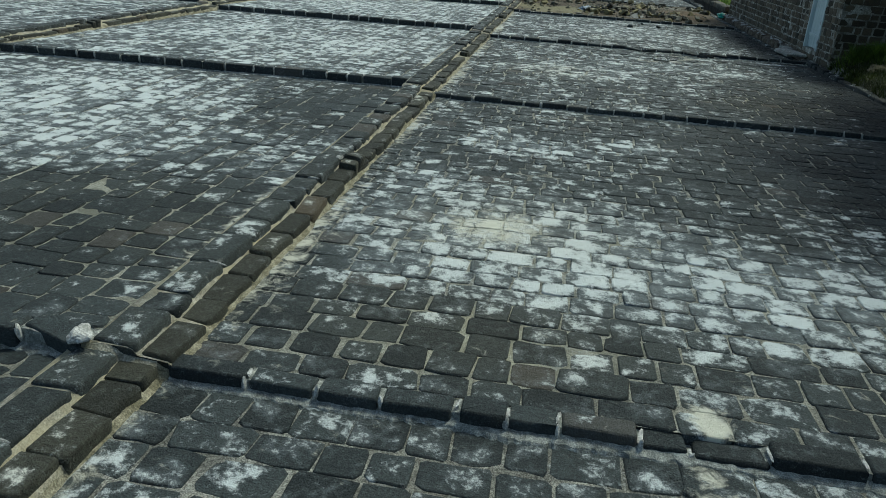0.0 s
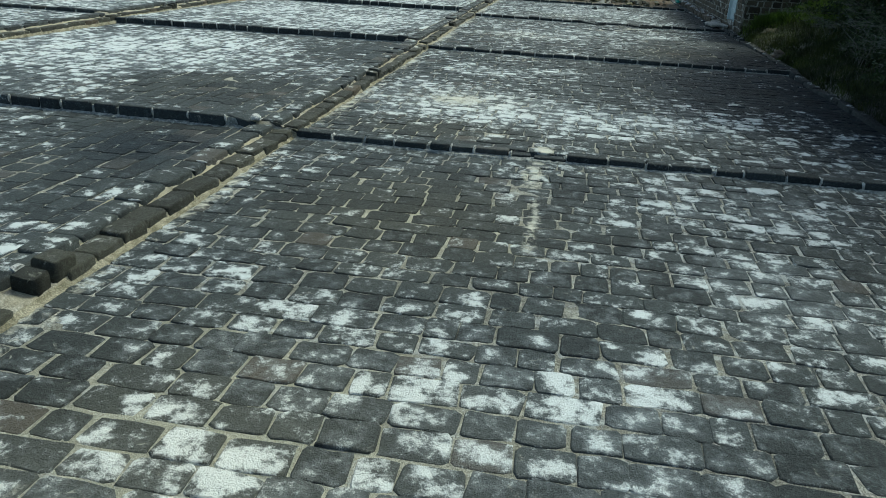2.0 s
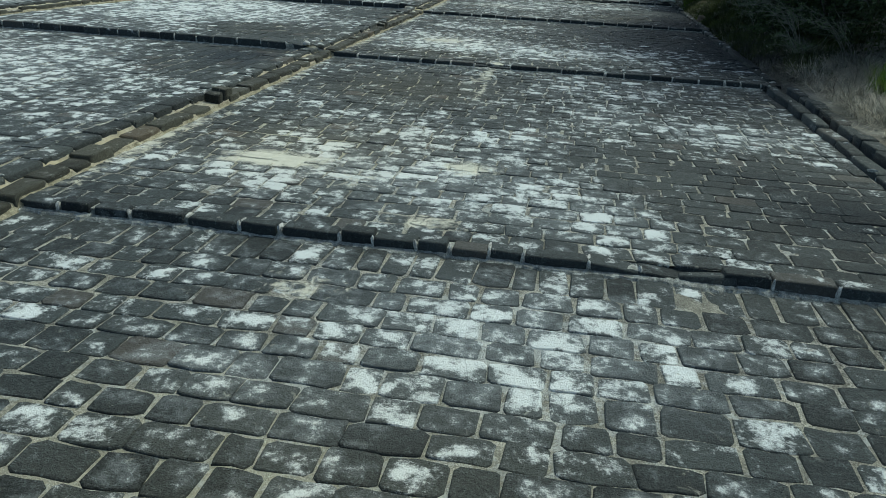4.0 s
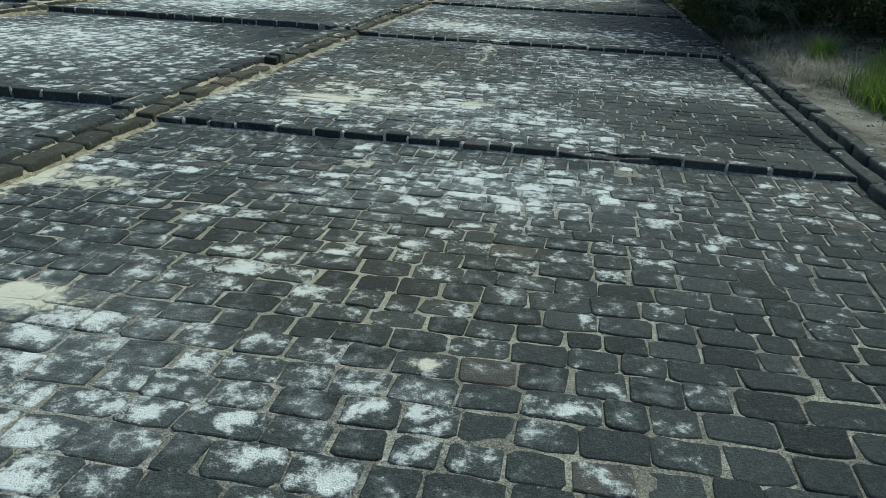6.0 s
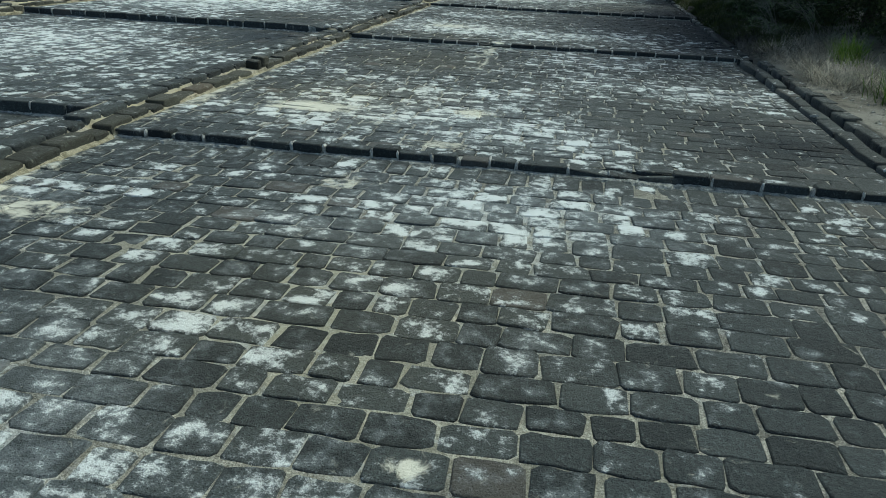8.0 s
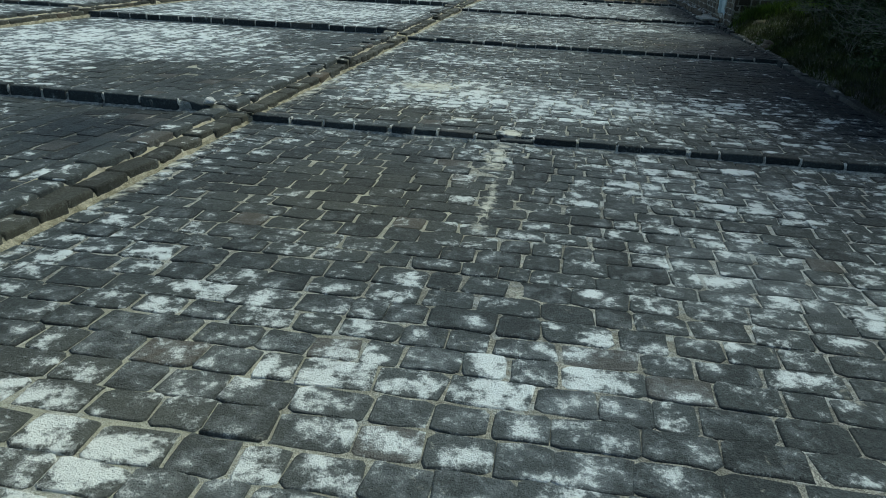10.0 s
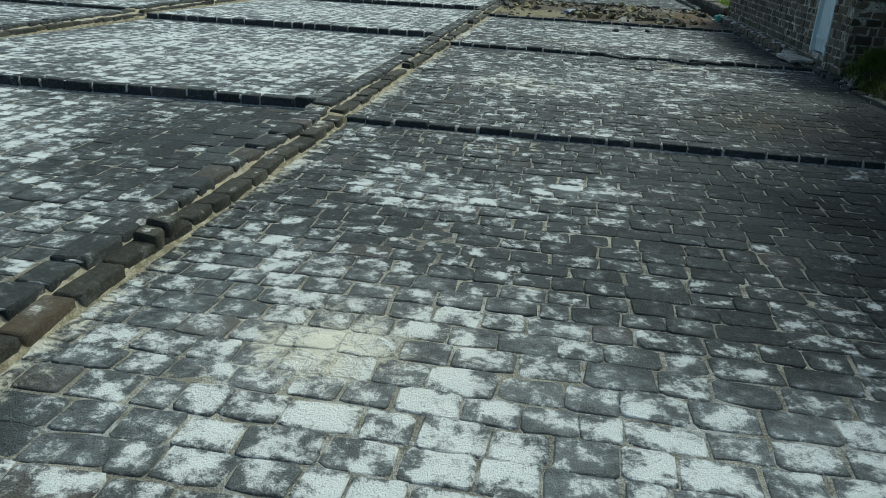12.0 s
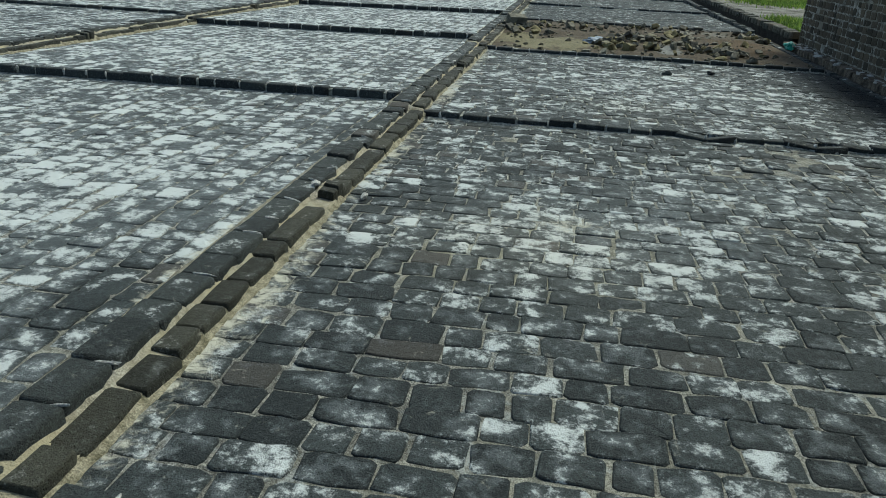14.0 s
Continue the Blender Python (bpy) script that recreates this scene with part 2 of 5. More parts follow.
GRASS_MOSS = blade_material("moss_turf", (0.028, 0.046, 0.009), (0.105, 0.14, 0.024), 0.7, 0.25)
GRASS_DULL = blade_material("dull_grass", (0.028, 0.044, 0.010), (0.105, 0.13, 0.032), 0.6, 0.25)
GRASS_BRIGHT = blade_material("bright_grass", (0.10, 0.21, 0.022), (0.31, 0.42, 0.085), 0.55, 0.4)
GRASS_DRY = blade_material("dry_grass", (0.17, 0.155, 0.12), (0.60, 0.56, 0.45), 0.8, 0.1)
BRUSH = blade_material("dead_twigs", (0.03, 0.028, 0.024), (0.13, 0.12, 0.10), 0.9)
LEAF = blade_material("bush_leaf", (0.022, 0.042, 0.013), (0.09, 0.13, 0.045), 0.55, 0.2)
BARK = earthy("bark", (0.05, 0.045, 0.038), (0.17, 0.155, 0.13), 14.0, relief=0.01)


def wall_stone_material():
    m, n, sh = material("wall_basalt")
    pos, rnd = n.position(), n.random()
    fine, big = n.noise(pos, 45.0, 5, 0.7), n.noise(pos, 1.3, 3)
    color = n.mix(rnd, (0.028, 0.024, 0.017), (0.112, 0.092, 0.064))
    color = n.mix(n.step(fine, 0.35, 0.75), color, n.mix(1.0, color, (1.6, 1.55, 1.45), "MULTIPLY"))
    color = n.mix(n.step(big, 0.5, 0.7, 0.0, 0.5), color, (0.085, 0.070, 0.045))
    set_shader(n, sh, color, 0.85, n.bump(fine, 0.8, 0.008), 0.3)
    return m


def door_material():
    m, n, sh = material("weathered_blue_paint")
    pos = n.position()
    stretch = n.node("ShaderNodeMapping")
    n.link(pos, stretch.inputs["Vector"])
    stretch.inputs["Scale"].default_value = (30, 30, 2.0)
    grain, wear = n.noise(stretch.outputs[0], 1.0, 4), n.noise(pos, 7.0, 4)
    color = n.mix(n.step(grain, 0.3, 0.7), (0.42, 0.51, 0.52), (0.56, 0.64, 0.64))
    color = n.mix(n.step(wear, 0.62, 0.74), color, (0.30, 0.29, 0.26))
    set_shader(n, sh, color, 0.65, n.bump(grain, 0.4, 0.003))
    return m


def plastic_material(name, color):
    m, n, sh = material(name)
    f = n.noise(n.position(), 18.0, 3)
    set_shader(n, sh, n.mix(f, color, tuple(c * 0.55 for c in color)), 0.4)
    return m


WALL_STONE, DOOR_PAINT = wall_stone_material(), door_material()


# ---- mesh helpers ----
def mesh_object(name, verts, faces, mat, parent=None, uv=None, smooth=False):
    me = bpy.data.meshes.new(name)
    me.from_pydata([tuple(v) for v in verts], [], faces)
    if uv is not None:
        layer = me.uv_layers.new(name="stone")
        index = np.empty(len(me.loops), dtype=np.int32)
        me.loops.foreach_get("vertex_index", index)
        layer.data.foreach_set("uv", np.asarray(uv, dtype=np.float32)[index].ravel())
    if smooth:
        me.shade_smooth()
    me.materials.append(mat)
    me.update()
    ob = new(name, me)
    ob.parent = parent
    return ob


def part(name, bm, mat, parent, label=""):
    me = bpy.data.meshes.new(name)
    bm.to_mesh(me)
    bm.free()
    me.materials.append(mat)
    ob = new(name, me)
    ob.parent = parent
    return tagged(ob, label) if label else ob


def box(bm, x0, x1, y0, y1, z0, z1, bevel=0.0, rough=0.0, rng=None):
    got = bmesh.ops.create_cube(bm, size=1.0)["verts"]
    for v in got:
        v.co = Vector(((x0 + x1) / 2 + v.co.x * (x1 - x0), (y0 + y1) / 2 + v.co.y * (y1 - y0), (z0 + z1) / 2 + v.co.z * (z1 - z0)))
        if rough:
            v.co += Vector([rng.uniform(-rough, rough) for _ in range(3)])
    if bevel:
        bmesh.ops.bevel(bm, geom=list({e for v in got for e in v.link_edges}), offset=bevel, segments=2, affect="EDGES", profile=0.6)
    return bm


RING = 10


def stone_shape(rng, lx, ly, deep, bevel, wobble, crown, edge_drop, corner=0.014):
    """A worn block with its top at z = 0 and centre over the origin: points, faces and top coordinates."""
    cx, cy = [[min(0.30, corner * rng.uniform(0.5, 1.9) / side) for _ in range(4)] for side in (lx, ly)]
    outline = [(-0.5 + cx[0], -0.5), (0.0, -0.5), (0.5 - cx[1], -0.5), (0.5, -0.5 + cy[1]), (0.5, 0.5 - cy[2]),
               (0.5 - cx[2], 0.5), (0.0, 0.5), (-0.5 + cx[3], 0.5), (-0.5, 0.5 - cy[3]), (-0.5, -0.5 + cy[0])]
    outline = [((x * lx + rng.uniform(-wobble, wobble)), (y * ly + rng.uniform(-wobble, wobble))) for x, y in outline]
    verts, uv = [], []
    for inset, z in ((-0.002, -deep), (0.0, -edge_drop), (bevel, 0.0)):
        for x, y in outline:
            kx, ky = 1 - 2 * inset / lx, 1 - 2 * inset / ly
            dz = 0 if z == -deep else rng.uniform(-0.002, 0.002)
            verts.append((x * kx, y * ky, z + dz))
            uv.append((0.5 + x * kx / lx, 0.5 + y * ky / ly))
    verts.append((0, 0, crown + rng.uniform(-0.002, 0.002)))
    uv.append((0.5, 0.5))
    faces = []
    for r in range(2):
        for i in range(RING):
            j = (i + 1) % RING
            faces.append((r * RING + i, r * RING + j, (r + 1) * RING + j, (r + 1) * RING + i))
    faces += [(2 * RING + i, 2 * RING + (i + 1) % RING, 3 * RING) for i in range(RING)]
    return verts, faces, uv


def worn_edges(me):
    """Smooth sides and edges under flat tops."""
    smooth = np.tile(np.arange(3 * RING) < 2 * RING, len(me.polygons) // (3 * RING))
    me.polygons.foreach_set("use_smooth", smooth)


def shape_meshes(name, shapes, mat):
    made = []
    for verts, faces, uv in shapes:
        me = bpy.data.meshes.new(name)
        me.from_pydata(verts, [], faces)
        layer = me.uv_layers.new(name="stone")
        for loop in me.loops:
            layer.data[loop.index].uv = uv[loop.vertex_index]
        worn_edges(me)
        me.materials.append(mat)
        made.append(me)
    return made


def place_stone(name, me, m, parent):
    ob = new(name, me)
    ob.parent = parent
    ob.matrix_basis = m
    return ob


def joined_stones(name, shapes, placed, mat, parent):
    """placed: (shape number, matrix) for each stone, all in one mesh."""
    verts, faces, uvs, base = [], [], [], 0
    for k, m in placed:
        v, f, uv = shapes[k]
        a = np.array(m)
        verts.append(np.array(v) @ a[:3, :3].T + a[:3, 3])
        faces += [tuple(i + base for i in face) for face in f]
        uvs += uv
        base += len(v)
    ob = mesh_object(name, np.concatenate(verts).tolist(), faces, mat, parent, uvs)
    worn_edges(ob.data)
    return tagged(ob, kind="stuff")


shape_rng = random.Random(11)
PAVER_X, PAVER_Y = 0.19, 0.155
PAVERS = [stone_shape(shape_rng, PAVER_X, PAVER_Y, 0.05, 0.006, 0.0075, 0.0013, 0.005, 0.0135) for _ in range(40)]
KERB_X, KERB_Y = 0.27, 0.12
KERBS = [stone_shape(shape_rng, KERB_X, KERB_Y, 0.19, 0.009, 0.004, 0.002, 0.010, 0.006) for _ in range(16)]
ROW_X, ROW_Y = 0.27, 0.17
ROWS_OF = [stone_shape(shape_rng, ROW_X, ROW_Y, 0.13, 0.011, 0.007, 0.004, 0.011, 0.012) for _ in range(24)]


def lerp(a, b, f):
    return a + (b - a) * f


# ---- the plan: columns of pans between dividers, kerbs across ----
DROP = 0.048                      # a pan lies this much lower at its far end
KERB_HEIGHT = 0.062
L_DROP, L_KERB_HEIGHT = 0.080, 0.094
R_X0, R_X1 = -0.865, 4.18
R_STARTS, L_ENDS = [-0.908, -0.908] + [-0.865] * 6, [-1.282, -1.282] + [-1.201] * 6
R_ENDS = [4.21, 4.21, 4.31, 4.36, 4.18, 4.18, 4.18, 4.18]         # where each pan of the right column ends
L_X0 = -5.865
LL_X0, LL_X1 = -11.6, -6.193
R_LEVEL, L_LEVEL, LL_LEVEL = 0.0, 0.043, 0.14
# kerb fronts: y at the low-x end and at the high-x end
R_KERBS = [(-8.7, -8.7), (-2.95, -2.97), (2.79, 2.79), (8.47, 8.5), (13.99, 14.03), (19.27, 19.3), (24.9, 24.95), (30.2, 30.4), (36.0, 36.0)]
L_KERBS = [(-8.5, -8.5), (-2.76, -2.74), (2.86, 2.79), (8.46, 8.67), (14.2, 14.43), (19.65, 20.1), (24.8, 25.55), (30.6, 31.2), (36.5, 36.5)]
LL_KERBS = [(-8.6, -8.6), (-2.8, -2.8), (2.9, 2.9), (8.6, 8.6), (14.2, 14.2), (19.8, 20.0), (25.4, 25.4), (31.0, 31.0), (36.6, 36.6)]


def salt_pan(x0, x1, near, far, level, along_x, stretch, single, seed, base, blobs=(), creams=(), label="", rim=0.34, joint=1.0, bed_blobs=(), warms=(), broken=(), wet_shades=(), soldier=False, sink=DROP):
    """A paved pan between two kerbs. stretch: the x, y round which the stones are single parts."""
    rng = random.Random(seed)
    mat = salted("pan_basalt", STONE_GROUP, base, blobs, creams, 0.0, rim, warms, wet_shades)
    bed = salted("pan_mortar", BED_GROUP, base + 0.34 - rim + 0.3 * (joint - 1.0), list(blobs) + list(bed_blobs), creams, 0.0, 0.34, warms, wet_shades)
    front, back = 0.10, 0.004
    width = x1 - x0

    def ground(u, v):
        """u, v from 0 to 1 -> the place on the pan's top."""
        y0, y1 = lerp(near[0], near[1], u) + front, lerp(far[0], far[1], u) - back
        x = x0 + u * width
        y = lerp(y0, y1, v)
        return x, y, level + lerp(sink, 0.0, v) + 0.006 * math.sin(x * 1.9 + seed) * math.sin(y * 1.3 + seed * 2)

    steps = 70 if single else 14
    verts = [ground(i / steps, j / steps) for j in range(steps + 1) for i in range(steps + 1)]
    verts = [(x, y, z - 0.0068 + 0.0035 * noise.noise(Vector((x * 2.1, y * 2.1, seed))) + 0.002 * noise.noise(Vector((x * 9, y * 9, seed)))) for x, y, z in verts]
    faces = [(j * (steps + 1) + i, j * (steps + 1) + i + 1, (j + 1) * (steps + 1) + i + 1, (j + 1) * (steps + 1) + i)
             for j in range(steps) for i in range(steps)]
    pan = mesh_object("salt_pan", verts, faces, bed, None, None, True)
    tagged(pan, label or "shallow salt pan paved with black basalt blocks", "salt pan", "salt pans", "structure")
    depth = (far[0] + far[1] - near[0] - near[1]) / 2 - front - back
    across, length = (depth, width) if along_x else (width, depth)
    placed, c = [], 0.0
    while c < across - 0.06:
        course = rng.uniform(0.145, 0.185)
        if across - c - course < (0.16 if soldier else 0.10):
            course = across - c
        last = soldier and c + course > across - 0.01
        d, first = 0.0, rng.uniform(0.55, 1.0)
        phase, sway = rng.uniform(0, 6), rng.uniform(0.002, 0.007)
        while d < length - 0.03:
            run = rng.choice((rng.uniform(0.14, 0.20), rng.uniform(0.18, 0.25), rng.uniform(0.2, 0.29))) if not last else rng.uniform(0.12, 0.19)
            run, first = max(run * first, 0.095), 1.0
            start, end = d, min(d + run, length)
            if length - end < 0.07:
                end = length
            d = end
            if end - start < 0.05:
                continue
            gap = joint * rng.choice((0.003, 0.006, 0.009, 0.012, 0.016)) * rng.uniform(0.7, 1.3)
            sx, sy = end - start - gap, course - joint * rng.choice((0.002, 0.004, 0.007, 0.011)) * rng.uniform(0.7, 1.3)
            mid_l = (start + end) / 2
            mid_c = c + course / 2 + sway * math.sin((start + end) * 0.9 + phase)
            u, v = (mid_l / width, mid_c / depth) if along_x else (mid_c / width, mid_l / depth)
            x, y, z = ground(min(max(u, 0), 1), min(max(v, 0), 1))
            skew = math.atan2(lerp(near[1] - near[0], far[1] - far[0], v), width)
            turn = skew + radians(rng.gauss(0, 1.6)) + (0 if along_x else math.pi / 2) + rng.choice((0, math.pi))
            loose = 1.0 + sum(k * math.exp(-((x - bx) / rx) ** 2 - ((y - by) / ry) ** 2) for bx, by, rx, ry, k in broken)
            turn += radians(rng.gauss(0, 1.0)) * (loose - 1.0)
            m = (Matrix.Translation((x, y, z + rng.gauss(0, 0.0019) * min(loose, 3.0))) @ Matrix.Rotation(turn, 4, "Z")
                 @ Euler((radians(rng.gauss(0, 0.7)) * loose, radians(rng.gauss(0, 0.6)) * loose, 0)).to_matrix().to_4x4()
                 @ Matrix.Diagonal((sx / PAVER_X, sy / PAVER_Y, 1, 1)))
            placed.append((rng.randrange(len(PAVERS)), m))
        c += course
    if single:
        placed.sort(key=lambda p: (p[1].translation.x - stretch[0]) ** 2 + ((p[1].translation.y - stretch[1]) * 0.8) ** 2)
        LATE.append((pan, placed[:single], mat))
    joined_stones("paving", PAVERS, placed[single:], mat, pan)
    return pan


LATE = []


def row_of_stones(rng, parent, name, meshes, size, start, end, depth, top, mean, drop=None, lean=2.0, skip=(), rough=0.005, joint=1.0):
    """A row of single stones from start to end (x, y); top: height; skip: stretches left open, in metres from the start."""
    a, b = Vector(start), Vector(end)
    total, way = (b - a).length, (b - a).normalized()
    turn = math.atan2(way.y, way.x)
    d, joints = 0.0, []
    while d < total - 0.05:
        run = mean * rng.uniform(0.68, 1.35)
        if total - d - run < 0.1:
            run = total - d
        mid = d + run / 2
        d += run
        joints.append(d)
        if any(s0 < mid < s1 for s0, s1 in skip):
            continue
        p = a + way * mid
        z = top + rng.gauss(0, rough) - (drop(mid) if drop else 0.0)
        m = (Matrix.Translation((p.x + rng.gauss(0, 0.004), p.y + rng.gauss(0, 0.004), z)) @ Matrix.Rotation(turn + radians(rng.gauss(0, lean)) + rng.choice((0, math.pi)), 4, "Z")
             @ Euler((radians(rng.gauss(0, lean)), radians(rng.gauss(0, lean * 0.7)), 0)).to_matrix().to_4x4()
             @ Matrix.Diagonal(((run - joint * rng.choice((0.006, 0.014, 0.022, 0.03))) / size[0], depth * rng.uniform(0.93, 1.05) / size[1], 1, 1)))
        place_stone(name, rng.choice(meshes), m, parent)
    return joints[:-1]


KERB_MESHES = shape_meshes("kerb_stone", KERBS, KERB_STONE)
SHADED_KERB_MESHES = shape_meshes("kerb_stone", KERBS, SHADED_STONE)
ROW_MESHES = shape_meshes("divider_stone", ROWS_OF, DIVIDER_STONE)
GREY_ROW_MESHES = shape_meshes("divider_stone", ROWS_OF, ROW_STONE)


def lump_meshes():
    made = []
    for k in range(6):
        bm = bmesh.new()
        bmesh.ops.create_icosphere(bm, subdivisions=2, radius=0.5)
        for v in bm.verts:
            f = noise.noise(v.co * 2.6 + Vector((k * 5.0, 0, 0))) + 0.5 * noise.noise(v.co * 7.0 + Vector((0, k * 3.0, 0)))
            v.co *= 1 + 0.45 * f
        me = bpy.data.meshes.new("mortar_lump")
        bm.to_mesh(me)
        bm.free()
        me.materials.append(MORTAR_WHITE)
        made.append(me)
    return made


LUMPS = lump_meshes()


def mortar_lump(rng, parent, x, y, z, size, turn=0.0):
    m = Matrix.Translation((x, y, z)) @ Euler((rng.gauss(0, 0.1), rng.gauss(0, 0.1), turn + rng.gauss(0, 0.2))).to_matrix().to_4x4() @ Matrix.Diagonal((size[0], size[1], size[2], 1))
    place_stone("mortar_lump", rng.choice(LUMPS), m, parent)


def cross_kerb(x0, x1, ys, level, seed, slump=None, skip=(), lumps=True, fallen=(), high=KERB_HEIGHT):
    """A low kerb of upright blocks across a column, with pale mortar in its joints."""
    rng = random.Random(seed)
    verts, faces, n = [], [], 520
    for i in range(n + 1):
        u = i / n
        x, y = lerp(x0, x1, u), lerp(ys[0], ys[1], u)
        z = level + high - 0.014 - (slump(u * (x1 - x0)) if slump else 0.0)
        w = 0.5 + noise.noise(Vector((x * 14, y, seed)))
        z -= 0.010 * w
        y += 0.005 * noise.noise(Vector((x * 30, y, seed)))
        toe = 0.016 + 0.036 * max(0.0, 0.4 + noise.noise(Vector((x * 3.1, seed, 2.0))) + 0.7 * noise.noise(Vector((x * 22, seed, 6.0))) + 0.4 * noise.noise(Vector((x * 55, seed, 4.0))))
        low = level + 0.006 + 0.005 * noise.noise(Vector((x * 26, seed, 1.0)))
        verts += [(x, y - toe - 0.008, level - 0.012), (x, y - toe * 0.85, low), (x, y + 0.018, low + 0.014), (x, y + 0.020, z), (x, y + 0.112, z), (x, y + 0.112, level - 0.12)]
    for i in range(n):
        k = i * 6
        faces += [(k + j, k + 6 + j, k + 7 + j, k + 1 + j) for j in range(5)]
    kerb = mesh_object("kerb", verts, faces, MORTAR_GREY)
    tagged(kerb, "low kerb of black basalt blocks with pale mortar joints", "kerb", "kerbs across the pans", "structure")
    joints = row_of_stones(rng, kerb, "kerb_stone", KERB_MESHES, (KERB_X, KERB_Y), (x0, ys[0] + 0.055), (x1, ys[1] + 0.055), 0.105, level + high, 0.25, slump, 0.8, skip)
    for x, y, z, turn, roll, tip in fallen:
        m = Matrix.Translation((x, y, level + z - 0.008)) @ Euler((radians(roll), radians(tip), radians(turn))).to_matrix().to_4x4()
        place_stone("kerb_stone", rng.choice(KERB_MESHES), m, kerb)
        mortar_lump(rng, kerb, x + 0.122, y - 0.035, level + z - 0.030, (rng.uniform(0.022, 0.036), 0.045, 0.065))
    for d in joints if lumps else ():
        u = d / (x1 - x0)
        y, top = lerp(ys[0], ys[1], u), level + high - (slump(d) if slump else 0.0)
        if any(a < d < b for a, b in skip):
            continue
        if rng.random() < 0.72:                      # pale mortar squeezed out of the joint, down the front
            mortar_lump(rng, kerb, x0 + d, y + 0.008, top - 0.028, (rng.uniform(0.014, 0.028), 0.030, rng.uniform(0.055, 0.08)))
        if rng.random() < 0.4:
            mortar_lump(rng, kerb, x0 + d, y + rng.uniform(0.03, 0.07), top - 0.006, (rng.uniform(0.012, 0.022), rng.uniform(0.05, 0.09), 0.012))
    return kerb


def divider(xs, y0, y1, level, seed, sluices, kerbs):
    """Two rows of blocks along the pans, the one by the higher pan flush with it, with pale mortar between and an ochre fillet.
    xs: edges of the high row and of the low row; kerbs: where the pans beside it step up."""
    rng = random.Random(seed)
    la, lb, ra, rb = xs
    steps = int((y1 - y0) / 0.03)

    def fall(y):
        """How far the row has sunk since the last kerb, as the pans do."""
        last = max([k for k in kerbs if k <= y], default=kerbs[0] - 5.7)
        return 0.034 * min(1.0, max(0.0, (y - last) / 5.7))

    high, low = level + 0.139, level + 0.098
    section = [(la - 0.022, -0.2), (la - 0.022, 0.118), (lb - 0.034, 0.116), (lb - 0.014, 0.108), (lb - 0.002, 0.098), ((lb + ra) / 2, 0.088), (ra, 0.086), (ra + 0.012, 0.084), (rb - 0.014, 0.074), (rb - 0.005, 0.040), (rb - 0.010, -0.2)]
    verts, faces, k = [], [], len(section)
    for i in range(steps + 1):
        y = y0 + (y1 - y0) * i / steps
        sunk = fall(y)
        for j, (x, z) in enumerate(section):
            w = noise.noise(Vector((x * 9, y * 7, seed))) + 0.8 * noise.noise(Vector((x * 20, y * 26, seed))) + 0.5 * noise.noise(Vector((x * 40, y * 48, seed)))
            verts.append((x + (0.003 * w if 2 < j < 7 else 0), y, level + z - (sunk if z > 0 else 0) + 0.012 * w * (j in (4, 5, 6))))
    for i in range(steps):
        faces += [(i * k + j, i * k + j + 1, (i + 1) * k + j + 1, (i + 1) * k + j) for j in range(k - 1)]
    wall = mesh_object("divider", verts, faces, MORTAR_YELLOW, None, None, True)
    tagged(wall, "low double row of basalt blocks set in yellow mortar between the pans", "divider", "dividers along the pans", "structure")
    section, verts, faces = [(0.0, 0.056), (0.006, 0.050), (0.018, 0.030), (0.034, 0.012), (0.052, 0.002), (0.058, -0.04)], [], []
    for i in range(steps + 1):
        y = y0 + (y1 - y0) * i / steps
        wide = 0.9 + 0.55 * noise.noise(Vector((y * 1.6, seed, 3.0))) + 0.4 * noise.noise(Vector((y * 11.0, seed, 5.0)))
        lift = 0.048 - 1.41 * fall(y) + 0.003
        for x, z in section:
            w = noise.noise(Vector((x * 30, y * 24, seed)))
            verts.append((rb - 0.012 + 0.72 * x * max(0.3, wide), y, level + (lift - 0.004 + z * 0.42 + 0.005 * w if z > 0 else z)))
    k = len(section)
    for i in range(steps):
        faces += [(i * k + j, i * k + j + 1, (i + 1) * k + j + 1, (i + 1) * k + j) for j in range(k - 1)]
    tagged(mesh_object("mortar_skirt", verts, faces, MORTAR_OCHRE, wall, None, True), "ochre stained mortar fillet")
    holes = [(y - y0 - 0.11, y - y0 + 0.11) for y in sluices]
    joints = row_of_stones(rng, wall, "divider_stone", GREY_ROW_MESHES, (ROW_X, ROW_Y), ((la + lb) / 2, y0), ((la + lb) / 2, y1), lb - la, high, 0.265, lambda d: fall(y0 + d), 1.3, (), 0.006, 0.6)
    row_of_stones(rng, wall, "divider_stone", ROW_MESHES, (ROW_X, ROW_Y), ((ra + rb) / 2, y0), ((ra + rb) / 2, y1), rb - ra, low, 0.27, lambda d: fall(y0 + d), 1.6, holes, 0.007, 0.6)
    for d in joints:                                 # thin pale mortar in the joints of the high row
        y = y0 + d
        if y < 20 and rng.random() < 0.6:
            mortar_lump(rng, wall, rng.uniform(lb - 0.06, lb - 0.03), y, high - fall(y - 0.01) - 0.006, (rng.uniform(0.06, 0.11), rng.uniform(0.008, 0.018), 0.014))
    for y in sluices:
        mortar_lump(rng, wall, lb - 0.02, y + rng.uniform(-0.03, 0.05), high - fall(y), (0.05, 0.07, 0.03))
